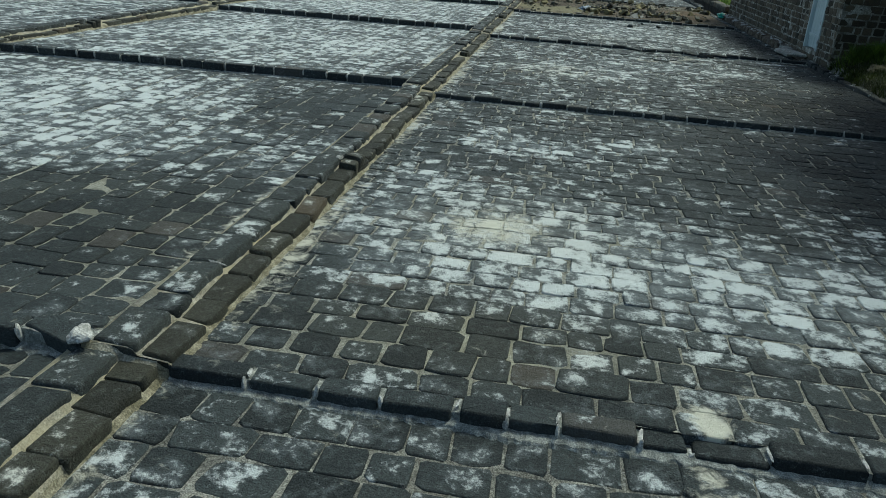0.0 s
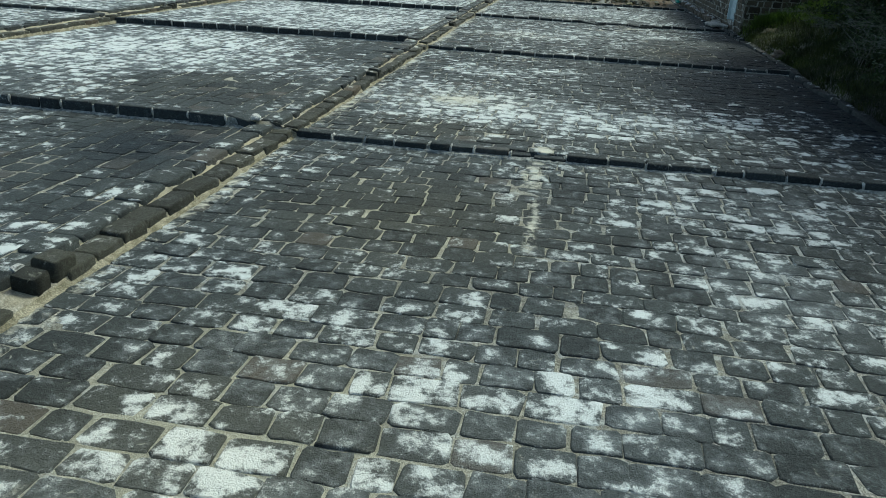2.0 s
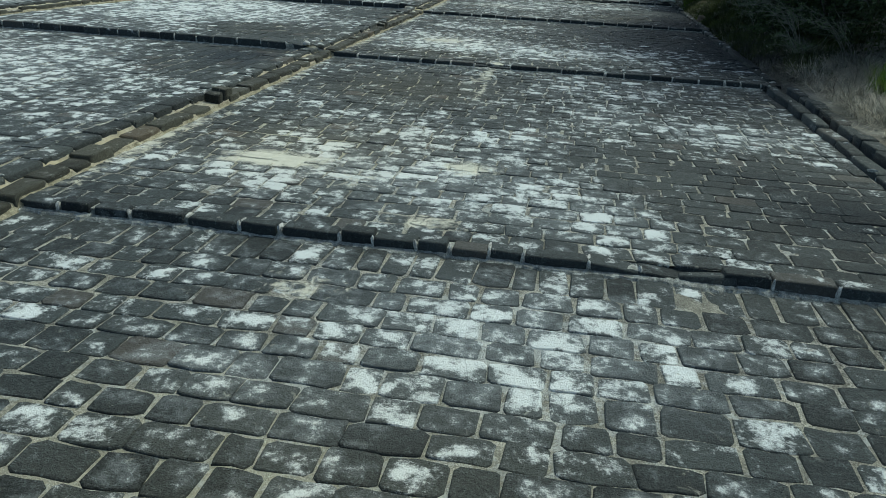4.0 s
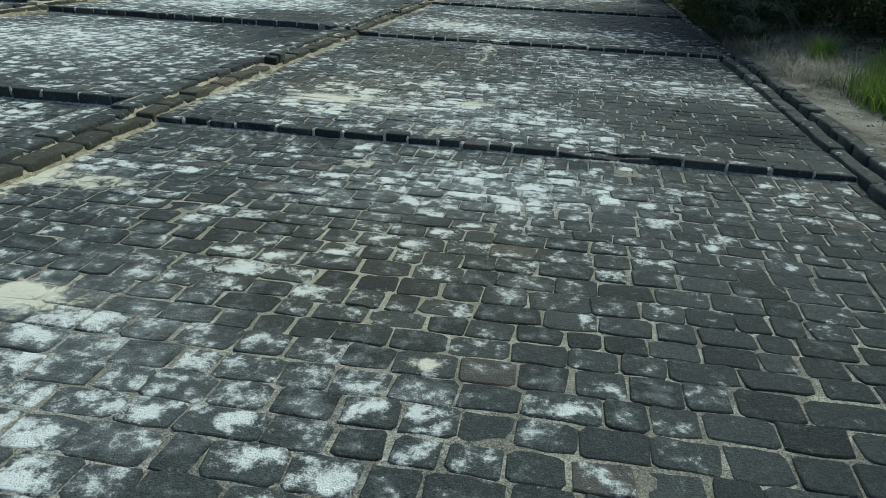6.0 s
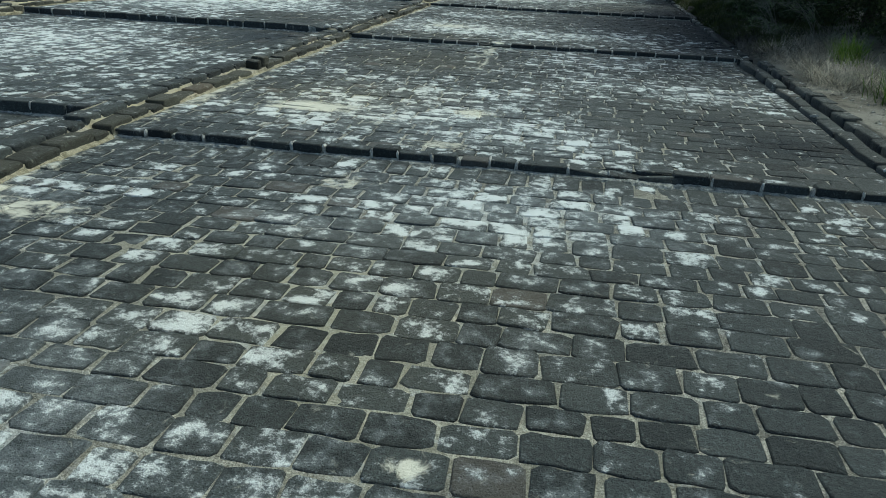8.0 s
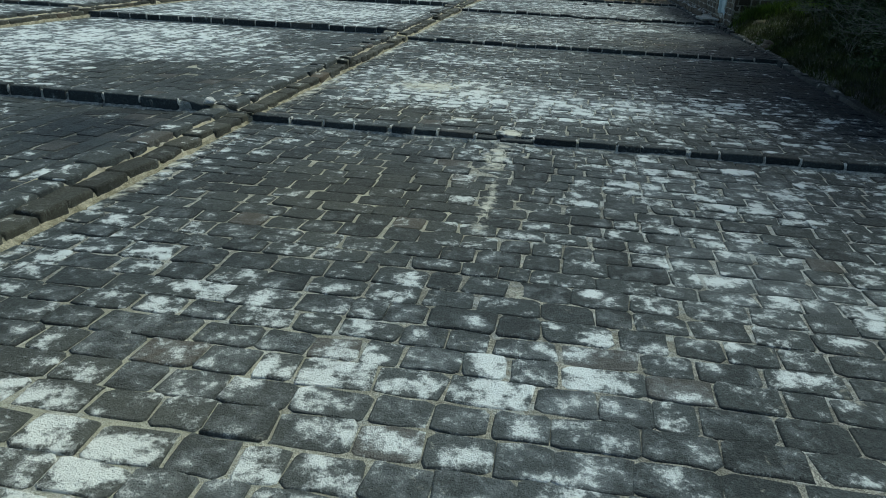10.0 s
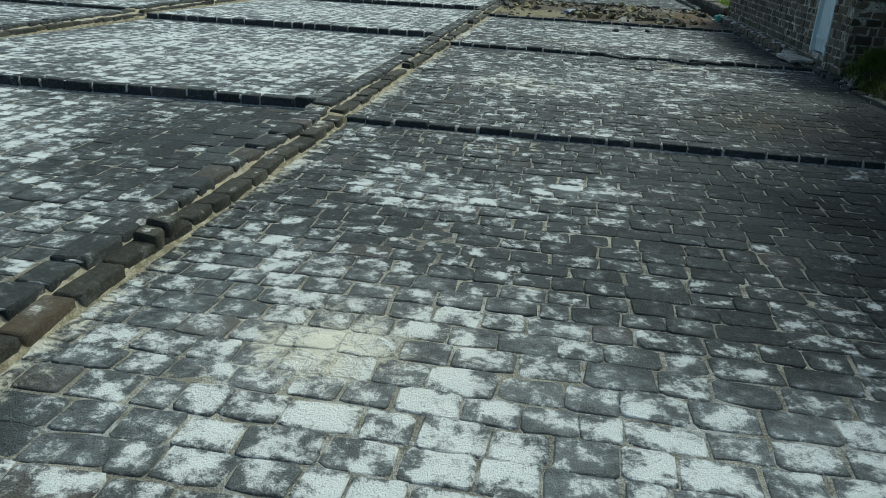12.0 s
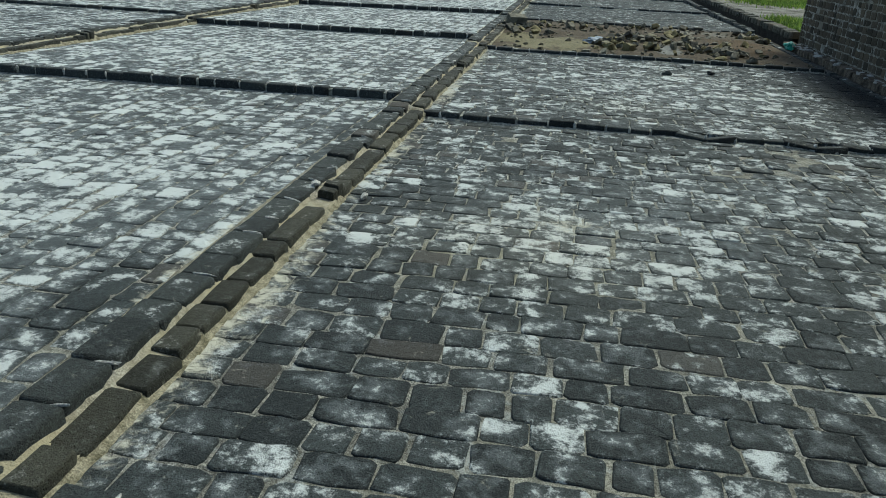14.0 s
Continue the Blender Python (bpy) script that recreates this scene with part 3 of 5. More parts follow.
    for y in sluices:                                # upright blocks beside each outlet
        big = 1.0 if y < 2 else 0.85 if y < 8 else 0.62
        for dy, tilt, dz, long in ((-0.08, -5, 0.060, 0.38), (0.095, 4, 0.075, 0.56)):
            m = (Matrix.Translation(((ra + rb) / 2 + 0.008, y + dy * big, low - fall(y) + dz * big)) @ Euler((radians(5), radians(tilt), radians(86))).to_matrix().to_4x4()
                 @ Matrix.Diagonal((long * big, 0.76 * (0.4 + 0.6 * big), 1.2, 1)))
            place_stone("divider_stone", rng.choice(ROW_MESHES), m, wall)
    return wall


# ---- ground ----
def ground_height(x, y):
    if 2.7 < y < 13.5 and 4.42 < x < 4.56:
        return -0.03 + 0.12 * (x - 4.42) / 0.14
    if x < (4.56 if y > 2.7 else 4.52) or (22.6 < y < 40 and x < 4.9):
        return -0.16
    n = noise.noise(Vector((x * 0.9, y * 0.9, 1.0))) * 0.03 + noise.noise(Vector((x * 4, y * 4, 2.0))) * 0.012
    if y > 22.6:
        return 0.04 + n * 0.5
    bank = max(0.0, min(1.0, (y - 2.0) / 3.0, (14.5 - y) / 2.0)) * max(0.0, min(1.0, (x - 4.5) / 1.4)) * (0.15 + 0.45 * max(0.0, min(1.0, (y - 7.5) / 3.0)))
    return 0.085 + n + bank + max(0.0, min(1.0, (x - 5.2) / 3.0)) * 0.25


def ground_sheet():
    xs = [-400, -150, -60, -30, -14] + [v * 0.5 for v in range(-24, 9)] + [4.29, 4.41, 4.43, 4.515, 4.525, 4.555, 4.565] + [4.6 + 0.12 * i for i in range(40)] + [10 + i for i in range(12)] + [30, 60, 150, 400]
    ys = [-400, -150, -60, -30, -16] + [-12 + 0.2 * i for i in range(265)] + [44 + 2 * i for i in range(8)] + [80, 160, 400]
    verts = [(x, y, ground_height(x, y)) for y in ys for x in xs]
    w = len(xs)
    faces = [(j * w + i, j * w + i + 1, (j + 1) * w + i + 1, (j + 1) * w + i) for j in range(len(ys) - 1) for i in range(w - 1)]
    return tagged(mesh_object("ground", verts, faces, SOIL, None, None, True), "bare grey-brown soil bank beside the pans", "ground", kind="structure")


ground_sheet()

# ---- the pans ----
WALK_X = 0.9
# for each pan: salt all over, patches of more or less salt, of cream crust, and of brown or olive stain
R_LOOKS = [
    (0.22, [(0.3, -6.0, 1.3, 1.3, 0.24), (1.3, -3.4, 1.7, 0.6, 0.16), (-0.8, -4.2, 0.9, 0.7, 0.24), (2.1, -3.8, 1.3, 0.8, 0.36), (1.2, -4.2, 1.2, 0.8, 0.24), (1.0, -6.5, 1.2, 0.9, 0.10), (4.0, -5.6, 2.0, 2.4, -0.4), (3.2, -6.6, 1.4, 1.1, -0.2)],
     [(0.1, -5.85, 0.40, 0.28, 0.8), (-0.55, -4.4, 0.7, 0.35, 0.5), (0.9, -3.5, 0.35, 0.25, 0.45), (1.8, -6.0, 0.10, 0.08, 0.7)], [(1.3, -5.0, 1.8, 1.6, 0.7)]),
    (0.25, [(0.3, -1.8, 1.5, 0.9, 0.36), (1.5, -1.9, 1.5, 1.0, 0.34), (2.3, -2.4, 0.8, 0.6, 0.30), (0.6, -0.8, 1.5, 0.9, 0.14), (1.6, -0.7, 1.0, 0.8, 0.14), (3.8, -1.8, 1.7, 1.6, -0.55), (3.5, 0.2, 1.1, 0.7, 0.36), (2.4, 0.7, 0.6, 0.9, 0.26), (2.6, 2.0, 1.2, 0.8, 0.12), (3.0, -0.9, 1.3, 0.7, -0.28), (0.2, 1.5, 1.3, 1.5, -0.26), (2.3, 2.1, 1.1, 1.0, 0.10)],
     [(0.08, -1.68, 0.62, 0.32, 0.95), (1.38, -1.5, 0.36, 0.34, 0.66), (1.30, -2.64, 0.34, 0.2, 0.62), (0.75, -1.95, 0.5, 0.4, 0.28), (1.08, 2.40, 0.16, 0.7, 0.56), (1.13, 1.3, 0.08, 0.9, 0.5)], [(0.4, 1.2, 1.4, 1.5, 0.8), (0.2, -1.2, 1.6, 1.6, 0.9)]),
    # lowest salt values at the bank side also paint in shade, with damp
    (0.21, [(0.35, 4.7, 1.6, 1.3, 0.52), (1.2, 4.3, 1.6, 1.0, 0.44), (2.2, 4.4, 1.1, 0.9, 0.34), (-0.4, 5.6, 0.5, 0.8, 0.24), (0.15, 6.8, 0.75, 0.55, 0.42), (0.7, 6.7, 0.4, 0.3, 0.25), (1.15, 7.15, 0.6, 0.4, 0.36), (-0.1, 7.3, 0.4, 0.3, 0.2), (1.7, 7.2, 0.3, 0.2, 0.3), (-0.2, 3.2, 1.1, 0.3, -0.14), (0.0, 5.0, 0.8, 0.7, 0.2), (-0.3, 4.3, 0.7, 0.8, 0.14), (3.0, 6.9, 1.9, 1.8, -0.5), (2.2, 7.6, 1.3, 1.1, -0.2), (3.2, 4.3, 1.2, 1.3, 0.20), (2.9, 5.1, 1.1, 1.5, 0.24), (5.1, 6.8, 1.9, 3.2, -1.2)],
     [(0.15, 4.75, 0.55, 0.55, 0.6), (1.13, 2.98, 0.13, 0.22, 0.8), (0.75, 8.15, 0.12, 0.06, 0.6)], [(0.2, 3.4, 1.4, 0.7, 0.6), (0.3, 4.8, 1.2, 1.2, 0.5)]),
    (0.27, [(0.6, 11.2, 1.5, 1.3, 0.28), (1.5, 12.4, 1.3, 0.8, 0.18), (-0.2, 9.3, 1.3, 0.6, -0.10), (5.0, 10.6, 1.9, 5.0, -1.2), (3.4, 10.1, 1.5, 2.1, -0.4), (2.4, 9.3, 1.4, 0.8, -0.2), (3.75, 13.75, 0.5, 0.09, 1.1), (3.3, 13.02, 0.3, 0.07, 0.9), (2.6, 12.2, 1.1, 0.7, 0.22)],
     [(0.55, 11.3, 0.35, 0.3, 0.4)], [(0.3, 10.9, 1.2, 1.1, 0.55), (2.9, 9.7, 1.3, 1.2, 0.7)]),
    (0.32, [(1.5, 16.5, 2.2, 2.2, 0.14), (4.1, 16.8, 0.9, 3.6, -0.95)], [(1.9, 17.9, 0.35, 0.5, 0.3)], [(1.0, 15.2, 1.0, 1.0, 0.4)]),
]
L_LOOKS = [
    (0.30, [], [], []),
    (0.32, [(-3.9, 0.3, 2.2, 3.0, 0.48), (-1.8, 2.0, 1.7, 1.9, -0.60)], [], []),
    (0.38, [(-4.2, 6.2, 2.3, 2.7, 0.64), (-2.6, 5.4, 0.9, 0.9, 0.18), (-3.0, 7.0, 1.0, 0.9, 0.16), (-2.0, 4.1, 1.7, 1.3, -0.58), (-1.6, 7.4, 1.2, 1.7, -0.48), (-1.8, 3.2, 1.3, 0.8, -0.3), (-1.30, 4.0, 0.25, 0.8, 0.16)], [], [(-2.0, 4.0, 1.6, 1.2, 0.4)]),
    (0.56, [(-2.6, 11.2, 1.5, 1.8, 0.28), (-4.4, 11.6, 1.5, 1.8, 0.26), (-1.35, 9.6, 0.5, 1.0, -0.42), (-1.2, 12.8, 0.4, 1.5, -0.3)], [], []),
    (0.62, [(-3.6, 16.8, 2.4, 2.4, 0.18), (-1.6, 16.5, 0.7, 2.4, -0.22)], [], []),
]
for i in range(8):
    if i == 5:
        continue
    base, blobs, creams, warms = R_LOOKS[i] if i < 5 else (0.16, [], [], [])
    mid = (R_KERBS[i][0] + R_KERBS[i + 1][0]) / 2
    creams = list(creams) + [(R_STARTS[i], mid - 1.4, 0.26, 2.1, 0.56), (R_STARTS[i], mid + 1.5, 0.22, 2.0, 0.50)]
    salt_pan(R_STARTS[i], R_ENDS[i], R_KERBS[i], R_KERBS[i + 1], R_LEVEL, True, (WALK_X, mid), 300 if i < 5 else 0, 100 + i, base, blobs, creams,
             "black basalt paved salt pan with patches of dried white salt", (0.24, 0.20, 0.26, 0.06, 0.06, 0.2, 0.2, 0.2)[i],
             (1.4, 1.25, 1.15, 1.1, 0.9, 0.8, 0.8, 0.8)[i], [(3.0, 1.2, 2.2, 2.6, 0.85), (3.5, -1.5, 1.3, 1.6, 0.85)] if i == 1 else [(1.6, -4.2, 2.4, 1.6, 0.45)] if i == 0 else (), warms,
             [(2.2, 13.4, 1.0, 0.5, 4.0)] if i == 3 else [(2.55, -3.2, 0.5, 0.3, 0.8)] if i == 0 else [(1.1, 2.4, 0.3, 0.4, 2.0)] if i == 1 else (),
             # dark ovals: shade of trees and house painted on the paving, plus damp
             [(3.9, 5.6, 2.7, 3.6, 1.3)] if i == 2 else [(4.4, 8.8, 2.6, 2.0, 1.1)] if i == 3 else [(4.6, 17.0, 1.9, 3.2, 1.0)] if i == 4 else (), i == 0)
for i in range(8):
    base, blobs, creams, warms = L_LOOKS[i] if i < 5 else (0.62, [], [], [])
    mid = (L_KERBS[i][1] + L_KERBS[i + 1][1]) / 2
    creams = list(creams) + [(L_ENDS[i], mid - 1.2, 0.09, 1.9, 0.5), (L_ENDS[i], mid + 1.5, 0.08, 1.6, 0.5)]
    salt_pan(L_X0, L_ENDS[i], L_KERBS[i], L_KERBS[i + 1], L_LEVEL, False, (-1.6, mid), 300 if 0 < i < 5 else 0, 200 + i, base, blobs, creams,
             "basalt paved salt pan largely covered by a white salt film", 0.34, (1.0, 1.2, 1.0, 0.9, 0.9, 0.9, 0.9, 0.9)[i], (), warms, sink=L_DROP)
for i in range(8):
    salt_pan(LL_X0, LL_X1, LL_KERBS[i], LL_KERBS[i + 1], LL_LEVEL, False, (-7, 0), 0, 300 + i, 0.56, [], [], "distant basalt paved salt pan whitened by salt")

for i, ys in enumerate(R_KERBS):
    slump, skip, fallen = None, (), ()
    if i == 1:
        slump = lambda d: 0.032 * math.exp(-((d - 3.54) / 0.2) ** 2)
        skip = ((3.2, 3.85),)
        fallen = ((2.31, -2.90, 0.052, -1, 3, 6), (2.55, -2.90, 0.036, 1, 5, 5), (2.75, -2.90, 0.045, 2, -12, -5))
    elif i == 2:
        slump = lambda d: 0.045 * math.exp(-((d - 1.95) / 0.2) ** 2)
    elif i == 4:
        slump = lambda d: 0.045 * math.exp(-((d - 2.65) / 0.3) ** 2) + 0.05 * math.exp(-((d - 3.55) / 0.3) ** 2)
        skip = ((2.35, 3.0), (3.3, 3.9))
        fallen = ((1.57, 14.05, 0.052, -6, 6, 7), (1.82, 14.04, 0.046, 9, -6, -9), (2.06, 14.07, 0.062, -3, 4, -3), (2.50, 14.06, 0.052, -7, 6, 8), (2.74, 14.03, 0.042, 6, -8, -5), (2.98, 14.07, 0.058, -4, 5, 4))
    elif i == 6:
        skip = ((1.0, 1.25), (1.6, 2.1), (3.2, 3.5), (4.0, 4.4))
    elif i == 7:
        skip = ((1.6, 2.0), (2.5, 3.0))
    cross_kerb(R_STARTS[min(i, 7)] - 0.025, max(R_ENDS[max(i - 1, 0):i + 1]), ys, R_LEVEL, 400 + i, slump, skip, True, fallen)
for i, ys in enumerate(L_KERBS):
    cross_kerb(L_X0 - 0.025, L_ENDS[min(i, 7)] + 0.02, ys, L_LEVEL, 430 + i, None, ((4.43, 4.8),) if i == 2 else (), True, ((-1.335, 2.855, L_KERB_HEIGHT - 0.004, -17, 4, 7),) if i == 2 else (), L_KERB_HEIGHT)
for i, ys in enumerate(LL_KERBS):
    cross_kerb(LL_X0, LL_X1, ys, LL_LEVEL, 460 + i, lumps=False)

divider((-1.250, -1.078, -1.069, -0.912), -8.7, 2.80, 0.0, 503, (-0.26,), [k[0] for k in R_KERBS])
divider((-1.182, -1.009, -0.997, -0.868), 2.80, 36.0, 0.0, 501, (5.5, 11.3, 16.9, 23.1), [k[0] for k in R_KERBS])
divider((-6.188, -6.032, -5.960, -5.872), -8.6, 36.0, 0.075, 502, (10.4, 16.6, 22.3), [k[0] for k in L_KERBS])


# ---- the edge by the bank: kerb, drain and bank wall ----
def edge_kerb(x0, x1, y0, y1, top, name, label, mean, depth, seed, meshes, size, lean):
    rng = random.Random(seed)
    verts, faces, steps = [], [], int((y1 - y0) / 0.1)
    for i in range(steps + 1):
        y = y0 + (y1 - y0) * i / steps
        w = 0.008 * noise.noise(Vector((y * 5, x0, seed)))
        verts += [(x0 + 0.014, y, -0.17), (x0 + 0.014, y, top - 0.038 + w), (x1 - 0.014, y, top - 0.038 + w), (x1 - 0.014, y, -0.17)]
    for i in range(steps):
        faces += [(i * 4 + j, i * 4 + j + 1, i * 4 + j + 5, i * 4 + j + 4) for j in range(3)]
    kerb = mesh_object(name, verts, faces, MORTAR_PALE if x0 < 4.4 else DRAIN_SOIL)
    tagged(kerb, label, "kerb", kind="structure")
    row_of_stones(rng, kerb, "kerb_stone", meshes, size, ((x0 + x1) / 2, y0), ((x0 + x1) / 2, y1), depth, top, mean, None, lean * 1.5, (), 0.008, 0.7)
    if x0 < 4.4:
        y = y0 + 0.2
        while y < min(y1, 20):
            mortar_lump(rng, kerb, x0 + rng.uniform(0.0, 0.08), y, top - 0.006, (rng.uniform(0.03, 0.07), rng.uniform(0.015, 0.03), 0.03))
            y += rng.choice((0.27, 0.3, 0.55, 0.8)) * rng.uniform(0.9, 1.1)
    return kerb


edge_kerb(4.21, 4.32, -8.7, 2.8, 0.078, "edge_kerb", "narrow kerb of dark basalt blocks beside the drain", 0.42, 0.115, 601, KERB_MESHES, (KERB_X, KERB_Y), 1.6)
edge_kerb(4.36, 4.465, 8.62, 14.45, 0.058, "edge_kerb", "low mossy kerb of dark blocks beside the grassy mound", 0.36, 0.105, 607, SHADED_KERB_MESHES, (KERB_X, KERB_Y), 2.2)
edge_kerb(4.31, 4.415, 2.85, 8.60, 0.058, "edge_kerb", "low mossy kerb of dark blocks below the grassy bank", 0.40, 0.105, 605, SHADED_KERB_MESHES, (KERB_X, KERB_Y), 1.8)
edge_kerb(4.18, 4.28, 14.55, 24.8, 0.035, "edge_kerb", "low worn kerb of dark blocks below the house", 0.26, 0.10, 606, KERB_MESHES, (KERB_X, KERB_Y), 2.0)
edge_kerb(4.43, 4.57, -8.7, 2.7, 0.085, "bank_wall", "rough dark stone edging holding up the soil bank", 0.30, 0.14, 602, KERB_MESHES, (KERB_X, KERB_Y), 1.2)
edge_kerb(4.18, 4.30, 24.9, 38.0, 0.11, "edge_kerb", "distant kerb of dark blocks beside the channel", 0.27, 0.14, 603, KERB_MESHES, (KERB_X, KERB_Y), 2.4)
edge_kerb(4.55, 4.80, 22.9, 38.0, 0.27, "channel_wall", "low dark stone wall along the channel", 0.3, 0.24, 604, ROW_MESHES, (ROW_X, ROW_Y), 1.5)


# ---- the stone store house ----
HOUSE_X, HOUSE_Y0, HOUSE_Y1, HOUSE_TOP = 4.56, 13.6, 22.45, 2.7
DOOR_Y0, DOOR_Y1, DOOR_Z0, DOOR_Z1 = 14.38, 15.16, 0.20, 2.18


def stone_house():
    rng = random.Random(71)
    house = tagged(new("stone_house"), "dark basalt store house with a pale blue plank door", "house")
    bm = bmesh.new()
    t = 0.34
    x0, x1 = HOUSE_X, HOUSE_X + t
    box(bm, x0, x1, HOUSE_Y0, DOOR_Y0, -0.16, HOUSE_TOP)
    box(bm, x0, x1, DOOR_Y1, HOUSE_Y1, -0.16, HOUSE_TOP)
    box(bm, x0, x1, DOOR_Y0, DOOR_Y1, DOOR_Z1, HOUSE_TOP)
    box(bm, x0, x1, DOOR_Y0, DOOR_Y1, -0.16, DOOR_Z0)
    wall = part("wall", bm, WALL_MORTAR, house)
    bm = bmesh.new()
    box(bm, x1, 9.4, HOUSE_Y0, HOUSE_Y0 + t, -0.16, HOUSE_TOP)
    end_wall = part("wall", bm, WALL_MORTAR, house)
    bm = bmesh.new()
    box(bm, x1, 9.4, HOUSE_Y1 - t, HOUSE_Y1, -0.16, HOUSE_TOP)
    part("wall", bm, WALL_MORTAR, house)
    bm = bmesh.new()
    box(bm, 9.4, 9.4 + t, HOUSE_Y0, HOUSE_Y1, -0.16, HOUSE_TOP)
    part("wall", bm, WALL_MORTAR, house)
    bm = bmesh.new()
    box(bm, HOUSE_X - 0.1, 9.84, HOUSE_Y0 - 0.1, HOUSE_Y1 + 0.1, HOUSE_TOP, HOUSE_TOP + 0.14, 0.02)
    part("roof", bm, CONCRETE, house)
    shapes = [stone_shape(rng, 0.27, 0.15, 0.05, 0.010, 0.012, 0.003, 0.008) for _ in range(14)]
    meshes = shape_meshes("wall_stone", shapes, WALL_STONE)

    def courses(parent, length, to_world, hole, high):
        """Stones laid in courses on a face; to_world(along, z) gives the matrix."""
        singles, z = [], 0.02
        while z < high:
            h = rng.uniform(0.088, 0.128)
            d = -rng.uniform(0, 0.2)
            while d < length:
                run = rng.uniform(0.11, 0.25)
                a, b = max(d, 0), min(d + run, length)
                d += run
                if b - a < 0.06 or (hole and a < hole[1] and b > hole[0] and z + h > hole[2] and z < hole[3]):
                    if hole and b - a >= 0.06:
                        if a < hole[0] - 0.06:
                            b = hole[0]
                        elif b > hole[1] + 0.06:
                            a = hole[1]
                        else:
                            continue
                    else:
                        continue
                gap = rng.choice((0.008, 0.014, 0.024))
                m = (to_world((a + b) / 2, z + h / 2) @ Euler((radians(rng.gauss(0, 1.3)), radians(rng.gauss(0, 1.3)), radians(rng.gauss(0, 1.3)))).to_matrix().to_4x4()
                     @ Matrix.Translation((0, 0, rng.gauss(0.004, 0.0035))) @ Matrix.Diagonal(((b - a - gap) / 0.27, (h - rng.choice((0.007, 0.012, 0.02))) / 0.15, 1, 1)))
                singles.append((rng.randrange(len(meshes)), m))
            z += h
        low = [s for s in singles if s[1].translation.z < 1.25]
        for k, m in low[:300]:
            place_stone("wall_stone", meshes[k], m, parent)
        rest = low[300:] + [s for s in singles if s[1].translation.z >= 1.25]
        if rest:
            joined_stones("stone_facing", shapes, rest, WALL_STONE, parent)

    side = Matrix(((0, 0, -1, 0), (-1, 0, 0, 0), (0, 1, 0, 0), (0, 0, 0, 1)))       # x along -y, y up, z out to -x
    front = Matrix(((1, 0, 0, 0), (0, 0, -1, 0), (0, 1, 0, 0), (0, 0, 0, 1)))       # x along x, y up, z out to -y
    courses(wall, HOUSE_Y1 - HOUSE_Y0, lambda d, z: Matrix.Translation((HOUSE_X, HOUSE_Y1 - d, z)) @ side,
            (HOUSE_Y1 - DOOR_Y1, HOUSE_Y1 - DOOR_Y0, DOOR_Z0, DOOR_Z1), 2.95)
    courses(end_wall, 4.8, lambda d, z: Matrix.Translation((HOUSE_X + d, HOUSE_Y0, z)) @ front, None, 1.9)

    door = tagged(new("door"), "weathered pale blue plank door, closed")
    door.parent = house
    w = (DOOR_Y1 - DOOR_Y0 - 0.14) / 4
    for k in range(4):
        bm = bmesh.new()
        box(bm, HOUSE_X + 0.035, HOUSE_X + 0.065, DOOR_Y0 + 0.07 + k * w + 0.003, DOOR_Y0 + 0.07 + (k + 1) * w - 0.003, DOOR_Z0 + 0.02, DOOR_Z1 - 0.06, 0.004)
        part("plank", bm, DOOR_PAINT, door)
    for z in (DOOR_Z0 + 0.22, DOOR_Z0 + 1.0, DOOR_Z1 - 0.3):
        bm = bmesh.new()
        box(bm, HOUSE_X + 0.015, HOUSE_X + 0.034, DOOR_Y0 + 0.08, DOOR_Y1 - 0.08, z - 0.025, z + 0.025, 0.004)
        part("ledge_board", bm, DOOR_PAINT, door)
    for y0, y1 in ((DOOR_Y0, DOOR_Y0 + 0.065), (DOOR_Y1 - 0.065, DOOR_Y1)):
        bm = bmesh.new()
        box(bm, HOUSE_X - 0.02, HOUSE_X + 0.09, y0, y1, DOOR_Z0, DOOR_Z1, 0.006)
        part("door_post", bm, DOOR_PAINT, door)
    bm = bmesh.new()
    box(bm, HOUSE_X - 0.02, HOUSE_X + 0.09, DOOR_Y0 + 0.066, DOOR_Y1 - 0.066, DOOR_Z1 - 0.055, DOOR_Z1, 0.006)
    part("door_head", bm, DOOR_PAINT, door)


stone_house()


def plinth():
    rng = random.Random(73)
    bm = bmesh.new()
    box(bm, 4.37, 4.545, 16.0, 22.6, -0.16, 0.11)
    ledge = part("plinth", bm, CONCRETE, None)
    tagged(ledge, "worn stone ledge along the foot of the house wall", "ledge", kind="structure")
    row_of_stones(rng, ledge, "ledge_stone", shape_meshes("ledge_stone", ROWS_OF, LEDGE_STONE), (ROW_X, ROW_Y), (4.43, 16.0), (4.43, 22.6), 0.2, 0.125, 0.3, None, 4.0)
    for _ in range(42):
        mortar_lump(rng, ledge, rng.uniform(4.34, 4.50), rng.uniform(16.0, 22.5), 0.125, (rng.uniform(0.03, 0.10), rng.uniform(0.06, 0.22), 0.03))
    bm = bmesh.new()
    box(bm, 4.28, 4.365, 14.5, 24.9, -0.16, 0.02)
    tagged(part("pan_edge", bm, DRAIN_SOIL, None), "dark mortar strip at the pan's edge below the house", "edging", kind="structure")


plinth()


